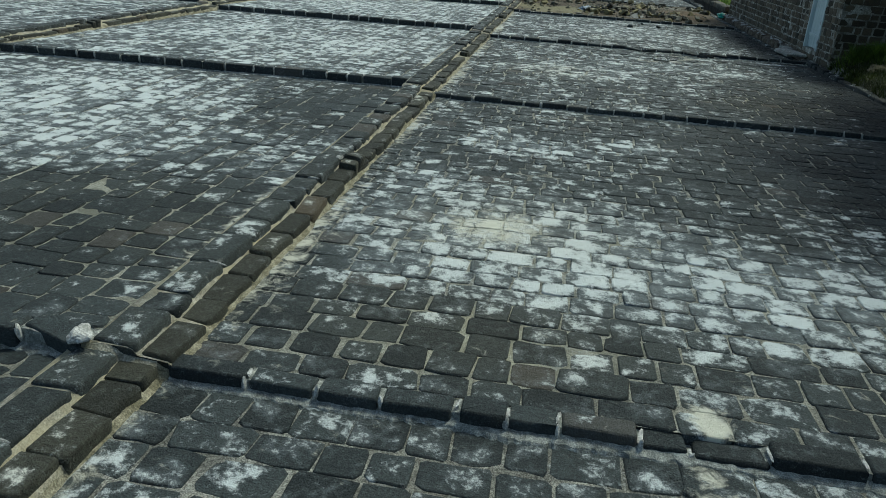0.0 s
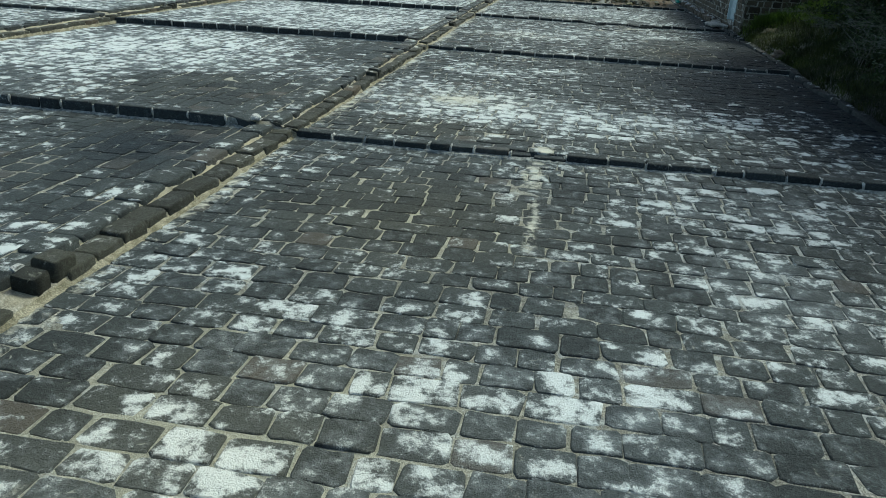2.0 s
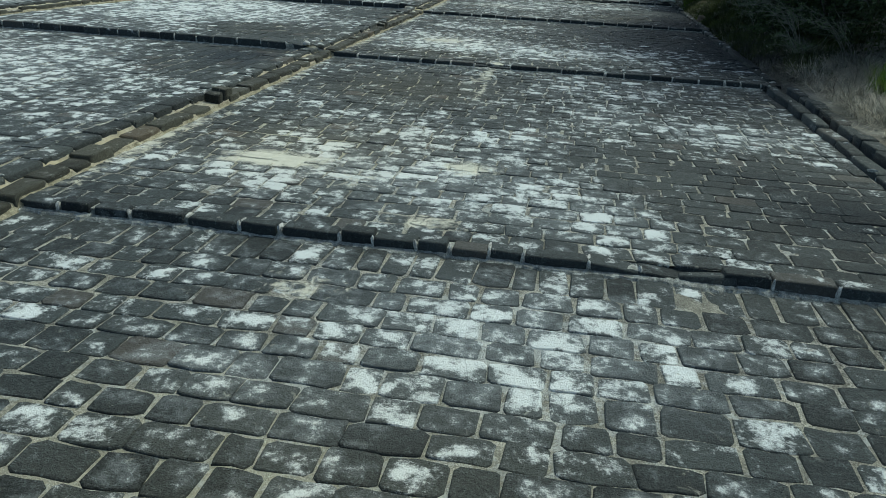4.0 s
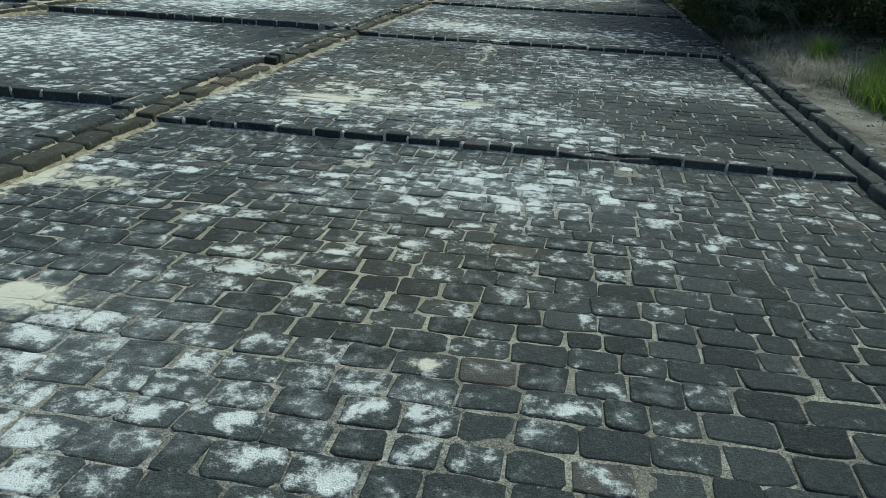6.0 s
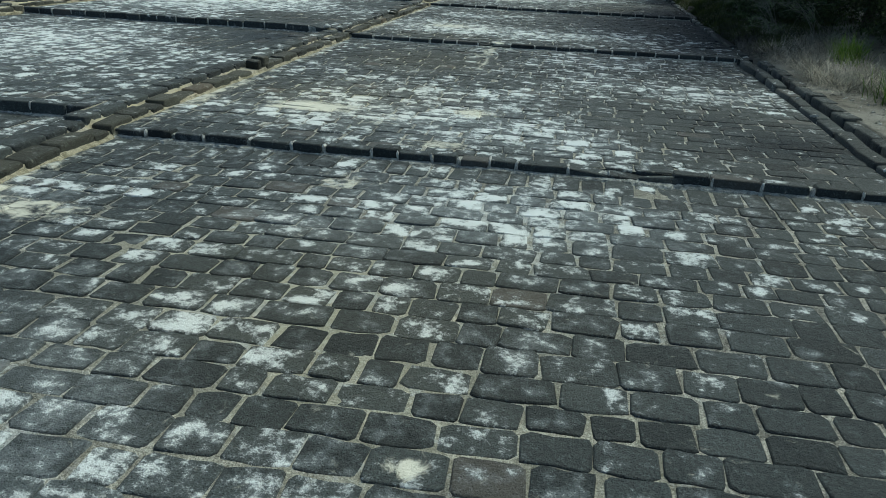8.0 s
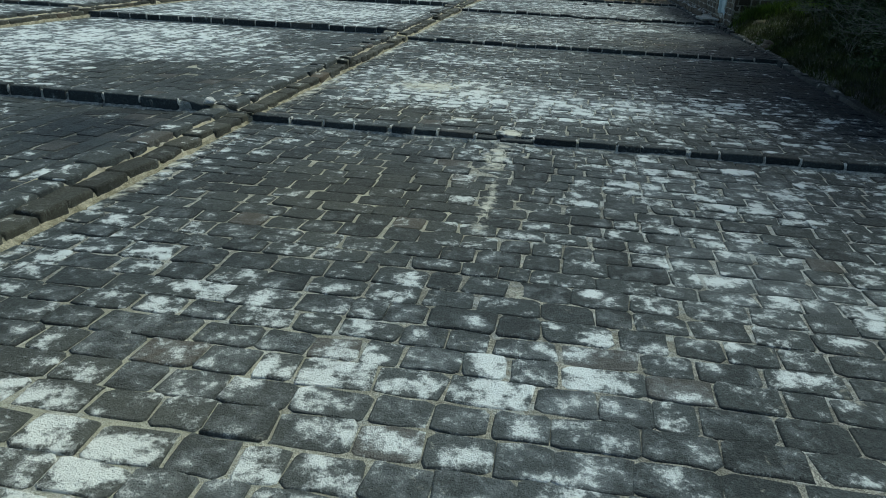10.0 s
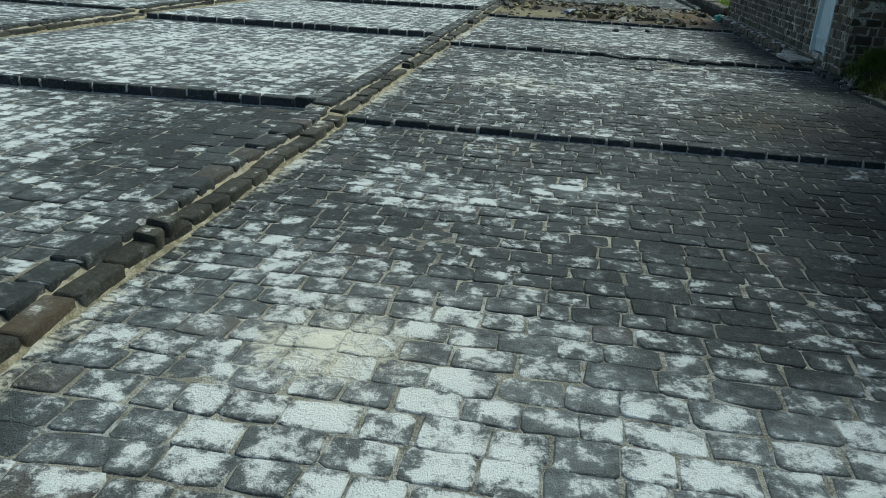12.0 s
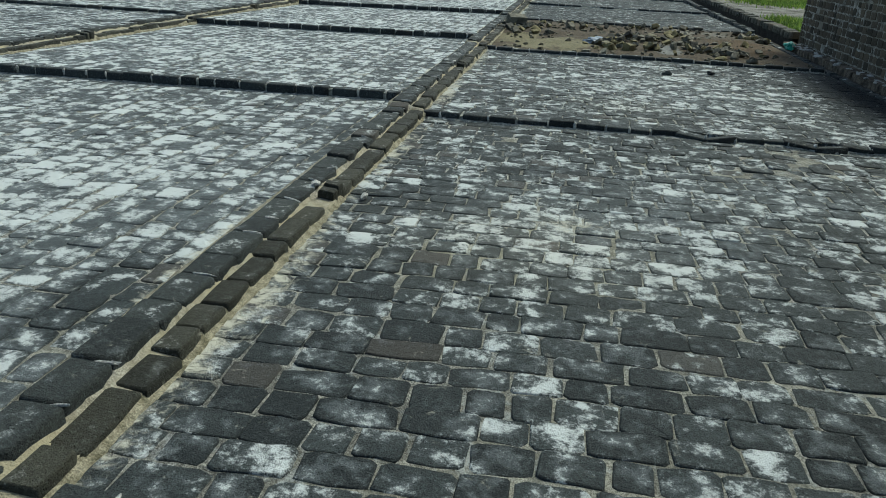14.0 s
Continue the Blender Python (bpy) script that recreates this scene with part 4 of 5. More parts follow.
def broken_slab(name, centre, size, thick, seed, label):
    rng = random.Random(seed)
    n = 17
    ring = []
    for i in range(n):
        a = 2 * math.pi * i / n
        r = 1 / max(abs(math.cos(a)), abs(math.sin(a))) * rng.uniform(0.62, 1.0)
        ring.append((centre[0] + math.cos(a) * r * size[0] / 2, centre[1] + math.sin(a) * r * size[1] / 2))
    bm = bmesh.new()
    face = bm.faces.new([bm.verts.new((x, y, centre[2])) for x, y in ring])
    got = bmesh.ops.extrude_face_region(bm, geom=[face])["geom"]
    for v in got:
        if isinstance(v, bmesh.types.BMVert):
            v.co.z += thick + rng.uniform(-0.006, 0.006)
    bmesh.ops.recalc_face_normals(bm, faces=bm.faces)
    bmesh.ops.bevel(bm, geom=list(bm.edges), offset=0.006, segments=1, affect="EDGES")
    return tagged(part(name, bm, CONCRETE, None), label, "slab")


broken_slab("door_slab", (4.33, 15.05, 0.055), (0.46, 1.0, 0), 0.042, 75, "broken pale concrete slab lying before the blue door")
broken_slab("door_slab", (4.43, 15.75, 0.055), (0.22, 0.42, 0), 0.04, 76, "small broken piece of pale concrete beside the door slab")

# ---- vegetation ----


def tube(bm, a, b, r0, r1, sides=6):
    a, b = Vector(a), Vector(b)
    q = (b - a).to_track_quat("Z", "Y").to_matrix()
    rings = []
    for p, r in ((a, r0), (b, r1)):
        rings.append([bm.verts.new(p + q @ Vector((math.cos(t) * r, math.sin(t) * r, 0))) for t in [2 * math.pi * i / sides for i in range(sides)]])
    for i in range(sides):
        bm.faces.new((rings[0][i], rings[0][(i + 1) % sides], rings[1][(i + 1) % sides], rings[1][i]))


def bush(x, y, z, height, spread, seed, leaves, label, low=0.25, leaf=1.0, name="bush"):
    """A tree-like bush: trunk and limbs, and a crown of clumps of small leaves with gaps."""
    rng = random.Random(seed)
    top = tagged(new(name), label, name, "dark bushes on the bank" if name == "bush" else "trees on the bank")
    top.location = (x, y, z)
    bm = bmesh.new()
    tube(bm, (0, 0, -0.15), (0.05, 0.03, height * 0.35), 0.09, 0.06, 8)
    part("trunk", bm, BARK, top)
    clumps = []
    for k in range(11):
        a = 2 * math.pi * k / 11 + rng.uniform(-0.25, 0.25)
        reach, up = spread * rng.uniform(0.55, 1.0), height * rng.uniform(low, 1.0)
        bm = bmesh.new()
        p, end = Vector((0.05, 0.03, height * rng.uniform(0.08, 0.34))), Vector((math.cos(a) * reach, math.sin(a) * reach, up))
        for s in range(4):
            q = p.lerp(end, 1 / (4 - s)) + Vector([rng.uniform(-0.08, 0.08) for _ in range(3)])
            tube(bm, p, q, 0.035 * (1 - s / 5), 0.035 * (1 - (s + 1) / 5), 5)
            if s:
                clumps.append((q, 0.24 + 0.1 * s))
                for _ in range(2):
                    tip = q + Vector((rng.uniform(-0.5, 0.5), rng.uniform(-0.5, 0.5), rng.uniform(-0.25, 0.45)))
                    tube(bm, q, tip, 0.010, 0.003, 4)
                    clumps.append((tip, 0.25))
            p = q
        part("branch", bm, BARK, top)
    verts, faces = [], []
    for _ in range(leaves):
        c, r = rng.choice(clumps)
        p = c + Vector((rng.gauss(0, r * 0.55), rng.gauss(0, r * 0.55), rng.gauss(0, r * 0.42)))
        p.z = max(p.z, 0.1)
        way = Vector((rng.gauss(0, 1), rng.gauss(0, 1), rng.gauss(0.2, 0.8))).normalized()
        across = way.orthogonal().normalized()
        across.rotate(Matrix.Rotation(rng.uniform(0, 6.28), 3, way))
        length, wide = rng.uniform(0.035, 0.085) * leaf, rng.uniform(0.007, 0.016) * leaf
        b = len(verts)
        verts += [p, p + way * length * 0.5 + across * wide, p + way * length, p + way * length * 0.5 - across * wide]
        faces.append((b, b + 1, b + 2, b + 3))
    crown = mesh_object("crown", verts, faces, LEAF, top)
    tagged(crown, "dense crown of small dark green leaves")
    return top


for bx, by, bh, bs, seed, low, leaves in (
        (6.5, 5.4, 4.6, 1.8, 81, 0.12, 26000), (6.8, 8.0, 5.0, 1.7, 82, 0.16, 26000), (8.2, 10.8, 4.0, 1.6, 83, 0.20, 24000), (8.0, 12.6, 2.6, 1.1, 80, 0.1, 16000),
        (8.4, 6.6, 5.4, 2.0, 84, 0.10, 22000), (8.6, 10.4, 5.4, 2.0, 85, 0.10, 22000), (6.5, 12.4, 1.5, 0.8, 79, 0.05, 14000), (7.3, 12.2, 2.0, 0.9, 77, 0.05, 14000), (7.6, 2.6, 3.0, 1.7, 86, 0.06, 24000), (6.5, 4.4, 1.7, 0.95, 71, 0.04, 15000), (5.9, 6.4, 1.6, 0.9, 72, 0.04, 14000), (6.7, 9.4, 1.5, 0.9, 73, 0.04, 14000), (7.0, 11.2, 1.4, 0.9, 74, 0.04, 13000), (6.5, 2.6, 1.4, 0.8, 75, 0.04, 12000), (5.8, 7.4, 1.2, 0.75, 78, 0.05, 11000), (6.7, 0.6, 1.2, 0.8, 76, 0.04, 11000),
        (5.9, 8.7, 1.2, 0.8, 66, 0.04, 15000), (6.0, 10.0, 1.3, 0.8, 67, 0.04, 15000), (6.3, 11.1, 1.2, 0.7, 68, 0.04, 13000), (5.6, 7.1, 1.0, 0.6, 69, 0.04, 12000),
        (7.7, -0.6, 2.6, 1.5, 87, 0.06, 20000), (7.9, -3.8, 2.6, 1.5, 88, 0.06, 18000), (9.8, 4.0, 4.4, 2.0, 89, 0.06, 18000), (10.0, 0.0, 4.0, 2.0, 90, 0.06, 16000)):
    bush(bx, by, ground_height(bx, by), bh, bs, seed, leaves, "dense dark green bush overhanging the grassy bank", low)
# added trees, crowns above the view, placed to shade bank and right-hand pans
for bx, by, bh, bs, seed in ((5.9, 6.4, 5.4, 2.3, 101), (6.5, 8.8, 5.4, 2.3, 102), (6.0, 10.9, 5.8, 2.3, 103)):
    bush(bx, by, ground_height(bx, by), bh, bs, seed, 40000, "tall leafy tree over the bank and the drain, added out of view for its shade", 0.5, 2.0, "tree")


TWIG = earthy("pale_lichened_twig", (0.16, 0.155, 0.13), (0.40, 0.40, 0.34), 30.0, relief=0.004)
LEAF_PALE = blade_material("grey_green_leaf", (0.10, 0.15, 0.06), (0.26, 0.33, 0.16), 0.6, 0.3)


def straggly_shrub(x, y, seed, stems, reach):
    """Thin arching stems with side twigs and sparse small leaves."""
    rng = random.Random(seed)
    top = tagged(new("shrub"), "straggly shrub with thin pale twigs and sparse grey-green leaves", "shrub", "straggly shrubs on the bank")
    top.location = (x, y, ground_height(x, y))
    verts, faces = [], []
    for k in range(stems):
        a = rng.uniform(1.7, 4.9)                    # most stems lean out over the bank's edge
        bm = bmesh.new()
        p, size = Vector((rng.gauss(0, 0.05), rng.gauss(0, 0.05), -0.03)), reach * rng.uniform(0.7, 1.15)
        for i in range(9):
            f = i / 8
            rise = 1.25 - 1.5 * f
            q = p + Vector((math.cos(a) * math.cos(rise), math.sin(a) * math.cos(rise), math.sin(rise))) * size / 9 + Vector([rng.gauss(0, 0.012) for _ in range(3)])
            tube(bm, p, q, 0.007 * (1 - 0.75 * f), 0.007 * (1 - 0.75 * (f + 0.11)), 5)
            for _ in range(3 if i > 1 else 0):
                way = Vector((math.cos(a) + rng.gauss(0, 0.7), math.sin(a) + rng.gauss(0, 0.7), rng.gauss(0.25, 0.5))).normalized()
                tip = q + way * size * rng.uniform(0.08, 0.24)
                tube(bm, q, tip, 0.0028, 0.0012, 4)
                for _ in range(7):
                    c = q.lerp(tip, rng.uniform(0.25, 1.0))
                    out = (way + Vector([rng.gauss(0, 0.8) for _ in range(3)])).normalized()
                    side = out.orthogonal().normalized() * rng.uniform(0.003, 0.007)
                    long = rng.uniform(0.015, 0.034)
                    b = len(verts)
                    verts += [c, c + out * long * 0.5 + side, c + out * long, c + out * long * 0.5 - side]
                    faces.append((b, b + 1, b + 2, b + 3))
            p = q
        part("stem", bm, TWIG, top)
    tagged(mesh_object("leaves", verts, faces, LEAF_PALE, top), "sparse small grey-green leaves")
    return top


for sx, sy, seed, stems, reach in ((5.25, 5.6, 121, 7, 1.3), (5.45, 6.9, 122, 7, 1.4), (5.1, 8.3, 123, 5, 0.8), (5.8, 8.4, 124, 7, 1.5), (5.0, 4.5, 125, 5, 0.7), (5.6, 4.6, 126, 6, 1.1), (5.3, 10.3, 127, 5, 0.8)):
    straggly_shrub(sx, sy, seed, stems, reach)


def grass(name, count, place, mat, length, seed, label, droop=0.5, width=0.004, segments=2, sprawl=0.1):
    """Blades of grass as one mass. place(rng) gives x, y."""
    rng = random.Random(seed)
    verts, faces = [], []
    for _ in range(count):
        x, y = place(rng)
        z = ground_height(x, y) - 0.01
        h = length * rng.uniform(0.45, 1.15)
        a, bend = rng.uniform(0, 2 * math.pi), rng.uniform(-1.2, 1.2)
        lean, rise = droop * rng.uniform(0.2, 1.0), sprawl * rng.uniform(0.3, 1.0) if sprawl > 0.1 else sprawl
        w = width * rng.uniform(0.7, 1.3)
        b = len(verts)
        px, py, pz = x, y, z
        for s in range(segments + 1):
            f = s / segments
            tilt = lean * f + rise
            dx, dy = math.cos(a + bend * f), math.sin(a + bend * f)
            if s:
                px, py, pz = px + dx * math.sin(tilt) * h / segments, py + dy * math.sin(tilt) * h / segments, max(pz + math.cos(tilt) * h / segments, z + 0.01)
            if s < segments:
                k = w * (1 - 0.6 * f)
                verts += [(px - dy * k, py + dx * k, pz), (px + dy * k, py - dx * k, pz)]
            else:
                verts.append((px, py, pz))
        for s in range(segments - 1):
            faces.append((b + 2 * s, b + 2 * s + 1, b + 2 * s + 3, b + 2 * s + 2))
        faces.append((b + 2 * segments - 2, b + 2 * segments - 1, b + 2 * segments))
    return tagged(mesh_object(name, verts, faces, mat), label, "grass", kind="stuff")


def around(*tufts):
    """A scatter round oval tufts (x, y, half width, half length, weight)."""
    weights = [t[4] for t in tufts]

    def pick(rng):
        x, y, rx, ry, _ = rng.choices(tufts, weights)[0]
        while True:
            px, py = x + rng.gauss(0, rx * 0.5), y + rng.gauss(0, ry * 0.5)
            if px > (4.60 if py < 2.6 else 4.44):
                return px, py
    return pick


clump_rng = random.Random(99)
clumps = [(4.5 + abs(clump_rng.gauss(0, 0.75)), 3.2 + 10.2 * clump_rng.random() ** 0.75, clump_rng.uniform(0.12, 0.35), clump_rng.uniform(0.15, 0.5), clump_rng.uniform(0.4, 1.6)) for _ in range(110)]
def on_mound(rng):
    while True:
        x, y = 4.46 + 2.5 * rng.random() ** 1.3, 3.4 + 10.1 * rng.random() ** 0.35
        if noise.noise(Vector((x * 1.7, y * 1.7, 9.0))) + 0.6 * noise.noise(Vector((x * 5, y * 5, 4.0))) > rng.uniform(-0.5, 0.1):
            return x, y


grass("moss", 48000, on_mound, GRASS_MOSS, 0.07, 89, "thick mossy green turf covering the mound beside the house", 1.2, 0.008)
grass("green_grass", 48000, around(*clumps), GRASS_DULL, 0.17, 91, "uneven clumps of dull green grass on the bank under the bushes", 1.5)
grass("tall_weeds", 16000, around((4.95, 13.1, 0.25, 0.3, 2), (5.4, 12.9, 0.4, 0.5, 3), (5.9, 12.5, 0.4, 0.7, 3), (5.6, 11.6, 0.3, 0.5, 1)), GRASS_LUSH, 0.34, 90, "lush green weeds on the mound by the house end wall", 1.8, 0.008, 3)
grass("weeds", 9000, around((5.15, 1.9, 0.35, 0.6, 4), (5.4, 3.0, 0.4, 0.5, 3), *clumps[:40]), GRASS_DRY, 0.14, 98, "brownish low weeds among the grass of the bank", 2.0, 0.003, 3)
grass("bright_grass", 5000, around((5.3, -0.5, 0.30, 0.8, 4), (5.55, -1.6, 0.35, 1.3, 3), (5.7, -3.4, 0.4, 1.5, 2), (5.35, 2.3, 0.16, 0.25, 0.8), (5.8, 1.2, 0.2, 0.5, 0.5)), GRASS_BRIGHT, 0.42, 92, "tall bright green grass growing at the edge of the bank", 1.2, 0.004, 3)
grass("dry_grass", 15000, around((4.95, 2.2, 0.25, 0.4, 3), (5.25, 1.4, 0.3, 0.4, 3), (5.0, 0.8, 0.3, 0.3, 2), (4.8, 1.2, 0.15, 0.6, 2), (5.4, 3.4, 0.40, 0.8, 9), (4.75, 3.1, 0.14, 0.4, 1.5), (5.1, 4.8, 0.3, 0.4, 1)), GRASS_DRY, 0.42, 93, "tangled dry straw-coloured grass beside the drain", 2.4, 0.0024, 6, 1.3)
grass("dead_brush", 15000, around((4.6, 3.6, 0.12, 0.6, 2), (4.65, 5.2, 0.18, 1.2, 4), (5.2, 4.4, 0.5, 0.9, 4), (5.1, 5.9, 0.5, 1.1, 5), (5.4, 7.4, 0.6, 1.0, 4), (6.0, 9.0, 0.4, 1.2, 3), (5.4, 0.6, 0.35, 0.5, 2), (5.35, -0.1, 0.3, 0.5, 3), (5.25, -0.5, 0.2, 0.3, 1)), BRUSH, 0.34, 88, "low dark tangle of dead twigs on the bank", 3.0, 0.0022, 5, 1.2)
grass("far_grass", 9000, around((5.9, 28.3, 0.5, 1.6, 1), (8.5, 38.5, 2.2, 2.5, 4), (5.75, 26.2, 0.25, 0.6, 0.5)), GRASS_BRIGHT, 0.2, 94, "patch of bright green grass behind the house", 0.8, 0.012)

def pebbles(name, count, place, height, mat, seed, label, sizes):
    """Small loose stones as one mass."""
    rng = random.Random(seed)
    verts, faces = [], []
    for _ in range(count):
        x, y = place(rng)
        r = rng.uniform(*sizes)
        b, turn = len(verts), rng.uniform(0, 6.28)
        z = height(x, y)
        for k in range(5):
            a = turn + 2 * math.pi * k / 5
            verts.append((x + math.cos(a) * r * rng.uniform(0.7, 1.2), y + math.sin(a) * r * rng.uniform(0.7, 1.2), z - r * 0.2))
        for k in range(5):
            x1, y1, _ = verts[b + k]
            verts.append((x + (x1 - x) * 0.75, y + (y1 - y) * 0.75, z + r * rng.uniform(0.3, 0.7)))
        faces += [(b + k, b + (k + 1) % 5, b + 5 + (k + 1) % 5, b + 5 + k) for k in range(5)] + [tuple(b + 5 + k for k in range(5))]
    return tagged(mesh_object(name, verts, faces, mat), label, "pebbles", kind="stuff")


def on_bank(rng):
    return 4.62 + abs(rng.gauss(0, 0.35)), rng.uniform(-8, 2.2)


pebbles("pebbles", 260, on_bank, ground_height, SOIL, 95, "small clods of soil scattered on the bare bank", (0.004, 0.016))
pebbles("pale_chips", 300, on_bank, ground_height, MORTAR_PALE, 96, "pale chips of mortar lying on the bare bank", (0.006, 0.02))
pebbles("gravel", 420, lambda rng: (rng.uniform(R_X0 + 0.1, R_X1 - 0.1), 19.5 + 5.2 * rng.random()), lambda x, y: 0.045, RUBBLE_GRIT, 97, "small broken stones spread over the ruined pan", (0.015, 0.05))


def boulder(x, y, z, size, mat, seed, label):
    bm = bmesh.new()
    bmesh.ops.create_icosphere(bm, subdivisions=3, radius=0.5)
    for v in bm.verts:
        f = 1.6 * noise.noise(v.co * 1.9 + Vector((seed, 0, 0))) + 0.6 * noise.noise(v.co * 5.0)
        v.co = Vector((v.co.x * size[0], v.co.y * size[1], max(v.co.z, -0.3) * size[2])) * (1 + 0.35 * f)
    ob = part("boulder", bm, mat, None)
    ob.location = (x, y, z)
    return tagged(ob, label, "stone")


BROWN_STONE = earthy("brown_stone", (0.10, 0.08, 0.058), (0.19, 0.155, 0.115), 22.0, relief=0.01)
boulder(4.52, 10.1, 0.08, (0.22, 0.26, 0.17), BROWN_STONE, 2.0, "rough brown stone resting on the kerb below the grass")
boulder(4.88, 12.35, ground_height(4.88, 12.35), (0.36, 0.5, 0.12), RUBBLE_STONE, 5.0, "flat pale stone half hidden in the grass of the mound")
for bx, by, size in ((1.75, 17.9, 0.12), (2.36, 18.2, 0.10), (2.05, 18.6, 0.07)):
    boulder(bx, by, 0.035, (size, size * 0.8, size * 0.6), KERB_STONE, bx, "small loose black stone lying on the paved pan")
boulder(-1.225, 2.80, 0.145, (0.085, 0.10, 0.05), MORTAR_WHITE, 9.0, "white lump of mortar where kerb and divider meet")
boulder(-0.74, 11.4, 0.05, (0.035, 0.09, 0.035), MORTAR_WHITE, 4.0, "white lump of broken mortar lying beside the divider")
boulder(5.05, -1.15, 0.12, (0.16, 0.12, 0.10), KERB_STONE, 7.0, "dark loose stone on the bare bank")

# ---- the broken pan full of rubble ----
def rubble_ground():
    """Ochre sand near the divider, dark earth between, brown towards the house, bare paving mortar in the middle."""
    m, n, sh = material("rubble_ground")
    pos = n.position()
    a, b = n.noise(pos, 3.2, 5, 0.65), n.noise(pos, 28.0, 4, 0.7)
    shake = n.math("MULTIPLY", n.math("SUBTRACT", a, 0.5), 1.6)
    color = n.mix(n.step(b, 0.35, 0.65), (0.030, 0.024, 0.017), (0.105, 0.082, 0.052))
    for x, y, rx, ry, tone in ((0.1, 20.3, 1.3, 1.3, (0.215, 0.195, 0.115)), (-0.5, 21.2, 0.7, 1.4, (0.20, 0.178, 0.10)), (3.5, 21.6, 1.1, 1.8, (0.115, 0.078, 0.042)), (2.05, 20.9, 0.42, 1.4, (0.21, 0.215, 0.20)), (3.0, 24.0, 1.2, 0.7, (0.17, 0.16, 0.13))):
        place = n.math("ADD", blob_field(n, pos, 0.0, [(x, y, rx, ry, 1.0)]), shake)
        color = n.mix(n.step(place, 0.22, 0.62), color, n.mix(n.step(b, 0.3, 0.7), tuple(c * 0.42 for c in tone), tone))
    set_shader(n, sh, color, 0.95, n.bump(n.math("ADD", a, n.math("MULTIPLY", b, 0.5)), 0.8, 0.03), 0.3)
    return m


def rubble_block():
    m, n, sh = material("rubble_block")
    pos = n.position()
    rnd = n.node("ShaderNodeObjectInfo").outputs["Random"]
    a, b = n.noise(pos, 9.0, 4, 0.6), n.noise(pos, 60.0, 4, 0.7)
    color = n.mix(n.step(rnd, 0.0, 0.5, kind="LINEAR"), (0.085, 0.082, 0.068), (0.27, 0.255, 0.195))
    color = n.mix(n.step(rnd, 0.62, 0.70), color, (0.27, 0.235, 0.12))
    color = n.mix(n.step(a, 0.40, 0.65), n.mix(1.0, color, (0.5, 0.5, 0.5), "MULTIPLY"), color)
    color = n.mix(n.step(b, 0.35, 0.65), n.mix(1.0, color, (0.75, 0.75, 0.75), "MULTIPLY"), color)
    set_shader(n, sh, color, 0.9, n.bump(b, 0.8, 0.01), 0.3)
    return m


RUBBLE_BLOCK = rubble_block()


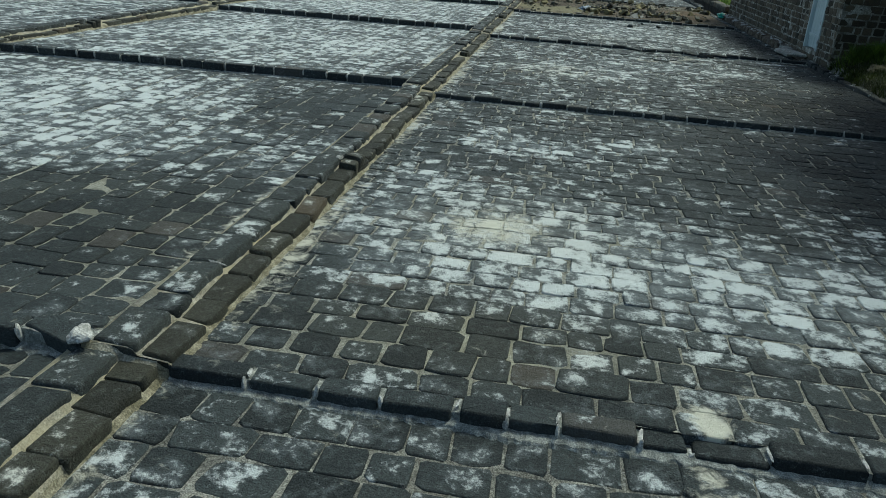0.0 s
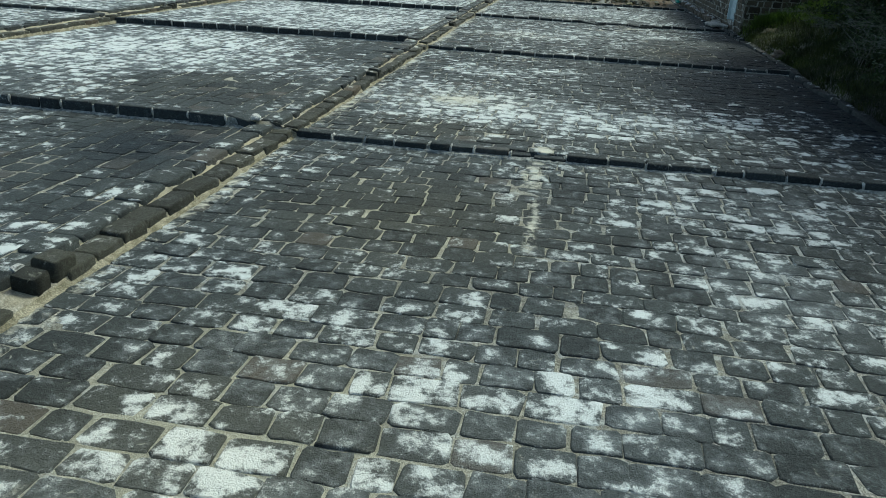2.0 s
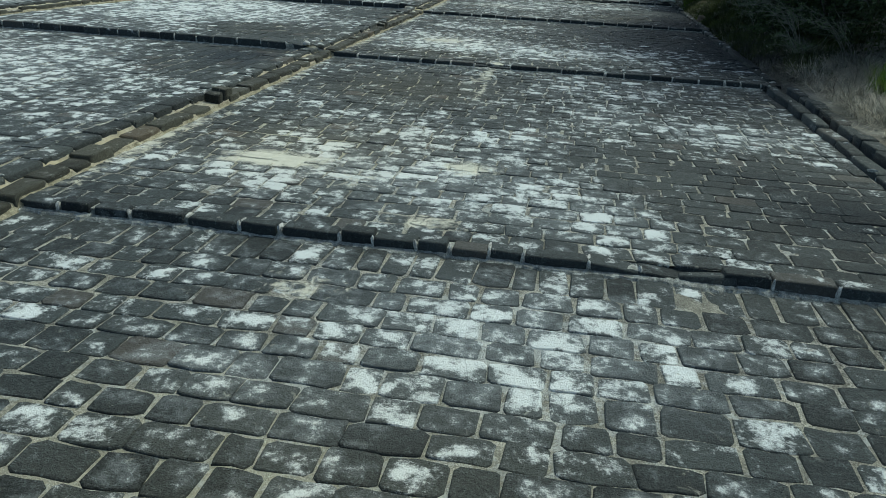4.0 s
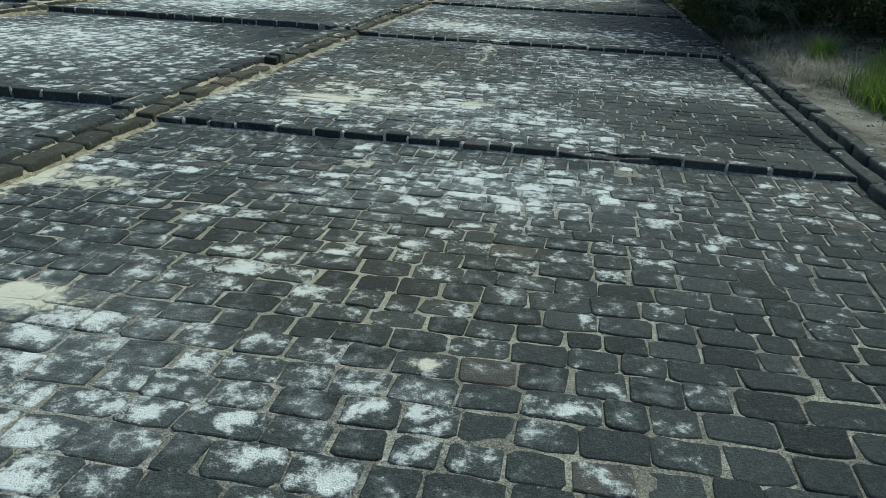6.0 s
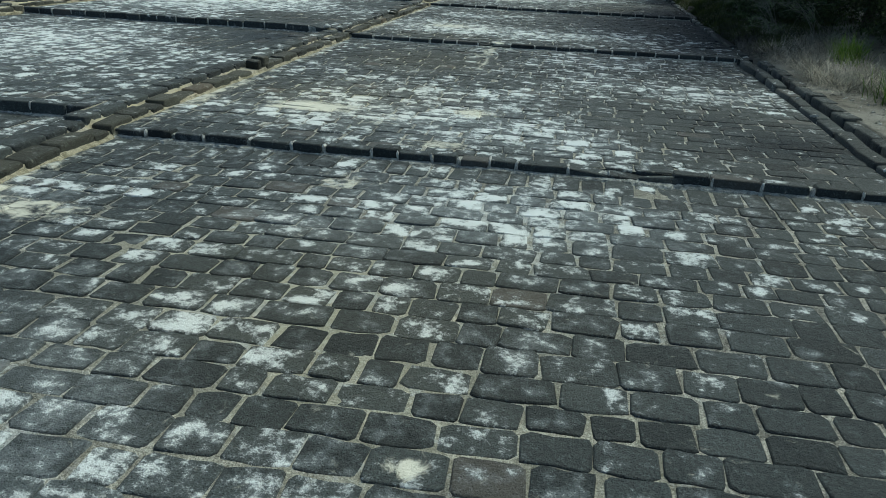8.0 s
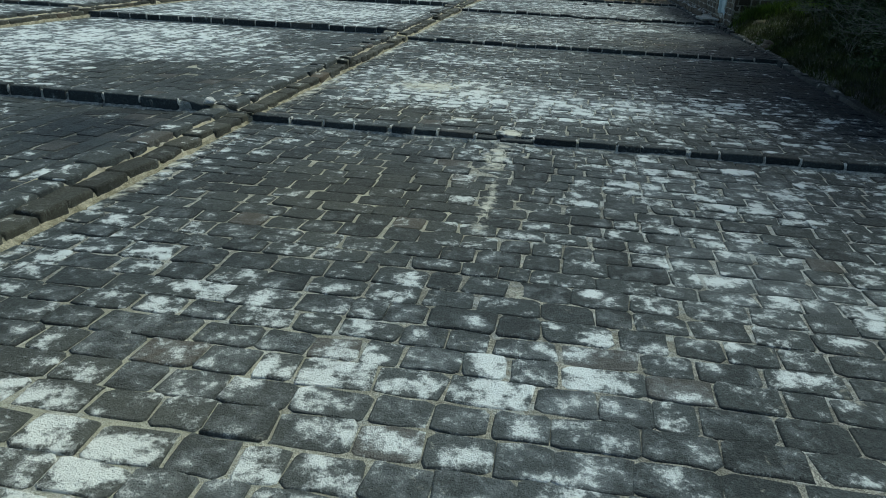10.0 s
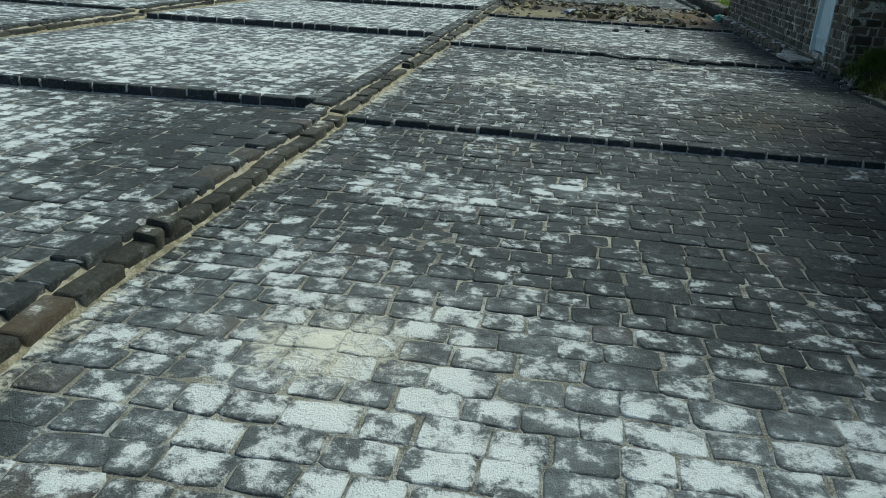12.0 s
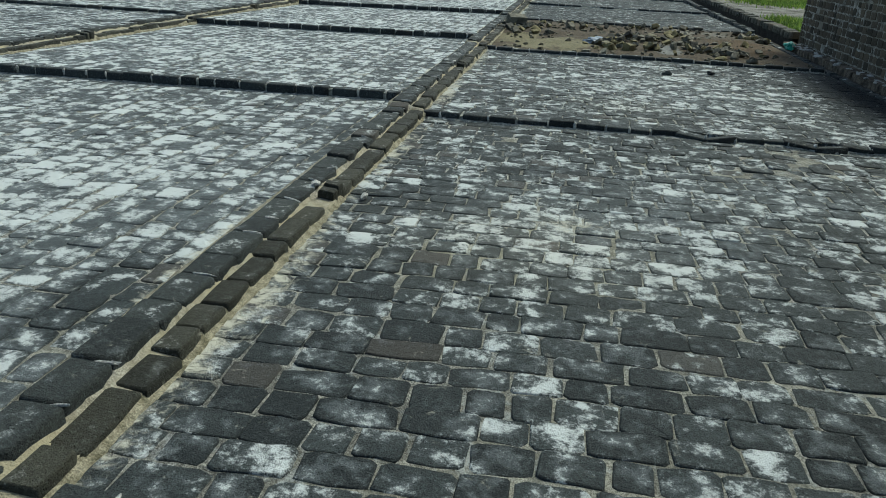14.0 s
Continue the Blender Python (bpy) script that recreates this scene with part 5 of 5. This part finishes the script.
def rubble_pan():
    rng = random.Random(61)
    y0, y1 = 19.40, 24.9
    nx, ny = 60, 60
    verts = []
    for j in range(ny + 1):
        for i in range(nx + 1):
            x, y = lerp(R_X0, R_X1, i / nx), lerp(y0, y1, j / ny)
            n = noise.fractal(Vector((x * 0.9, y * 0.9, 5.0)), 1.0, 2.0, 5)
            edge = min(1.0, min(x - R_X0, R_X1 - x, y - y0, y1 - y) / 0.5)
            verts.append((x, y, 0.02 + max(0.0, edge) * (0.03 + 0.075 * max(-0.4, n))))
    faces = [(j * (nx + 1) + i, j * (nx + 1) + i + 1, (j + 1) * (nx + 1) + i + 1, (j + 1) * (nx + 1) + i) for j in range(ny) for i in range(nx)]
    tagged(mesh_object("rubble_soil", verts, faces, rubble_ground(), None, None, True), "broken-up pan of brown and yellowish earth", "earth", kind="structure")
    shapes = []
    for k in range(10):
        bm = bmesh.new()
        bmesh.ops.create_icosphere(bm, subdivisions=2, radius=0.5)
        wide, deep, high = rng.uniform(0.30, 0.42), rng.uniform(0.24, 0.34), rng.uniform(0.20, 0.32)
        for v in bm.verts:
            f = noise.noise(v.co * 2.2 + Vector((k * 7.0, 0, 0)))
            v.co = Vector((max(-wide, min(wide, v.co.x)), max(-deep, min(deep, v.co.y)), max(-high, min(high, v.co.z)))) * (1 + 0.25 * f)
        me = bpy.data.meshes.new("rubble_stone")
        bm.to_mesh(me)
        bm.free()
        me.materials.append(RUBBLE_BLOCK)
        shapes.append(me)
    heaps = ((1.05, 20.5, 0.35, 0.6, 4), (1.45, 21.6, 0.40, 0.8, 4), (2.75, 20.6, 0.45, 0.8, 6), (2.5, 22.4, 0.5, 0.9, 4), (0.5, 23.6, 0.9, 0.6, 3), (-0.45, 22.6, 0.3, 0.5, 3), (2.2, 24.3, 1.2, 0.3, 2), (4.0, 23.2, 0.18, 0.4, 2))
    for k in range(340):
        hx, hy, rx, ry, _ = rng.choices(heaps, [h[4] for h in heaps])[0]
        x, y = hx + rng.gauss(0, rx * 0.85), hy + rng.gauss(0, ry * 0.8)
        x, y = min(max(x, R_X0 + 0.1), R_X1 - 0.08), min(max(y, y0 + 0.15), y1 - 0.1)
        s = rng.choice((rng.uniform(0.07, 0.13), rng.uniform(0.10, 0.19), rng.uniform(0.14, 0.25)))
        near = math.exp(-(((x - hx) / rx) ** 2 + ((y - hy) / ry) ** 2))
        ob = new("rubble_stone", rng.choice(shapes))
        ob.matrix_basis = Matrix.Translation((x, y, 0.045 + s * 0.13 + 0.06 * near * rng.random())) @ Euler((rng.gauss(0, 0.45), rng.gauss(0, 0.45), rng.uniform(0, 6.28))).to_matrix().to_4x4() @ Matrix.Diagonal((s, s, s * 0.56, 1))
        tagged(ob, "loose dark basalt stone lying in the broken pan", "stone", "rubble in the broken pan")
    for x, y, s, turn in ((-0.68, 22.9, 0.5, 0.3), (1.35, 20.0, 0.26, 1.0)):
        ob = new("rubble_stone", shapes[2])
        ob.matrix_basis = Matrix.Translation((x, y, 0.05 + s * 0.2)) @ Euler((0.2, 0.1, turn)).to_matrix().to_4x4() @ Matrix.Diagonal((s, s, s, 1))
        tagged(ob, "large dark block dumped beside the divider", "stone", "rubble in the broken pan")


rubble_pan()


def crumpled(name, x, y, z, size, color, seed, label, category):
    bm = bmesh.new()
    bmesh.ops.create_icosphere(bm, subdivisions=3, radius=0.5)
    for v in bm.verts:
        f = noise.noise(v.co * 3.0 + Vector((seed, 0, 0))) + 0.6 * noise.noise(v.co * 8.0 + Vector((0, seed, 0)))
        v.co = Vector((v.co.x * size[0], v.co.y * size[1], max(v.co.z, -0.25) * size[2])) * (1 + 0.4 * f)
    ob = part(name, bm, plastic_material(name + "_plastic", color), None)
    ob.location = (x, y, z)
    return tagged(ob, label, category)


crumpled("plastic_bag", 4.3, 21.95, 0.10, (0.2, 0.28, 0.16), (0.03, 0.36, 0.27), 3.0, "crumpled teal plastic bag on the rubble by the house", "bag")
crumpled("plastic_sheet", 0.85, 20.75, 0.09, (0.42, 0.4, 0.14), (0.22, 0.27, 0.33), 8.0, "crumpled bluish grey plastic sheet among the rubble", "sheet")

# ---- single paving stones, last ----
for pan, placed, mat in LATE:
    meshes = shape_meshes("paving_stone", PAVERS, mat)
    for k, m in placed:
        place_stone("paving_stone", meshes[k], m, pan)
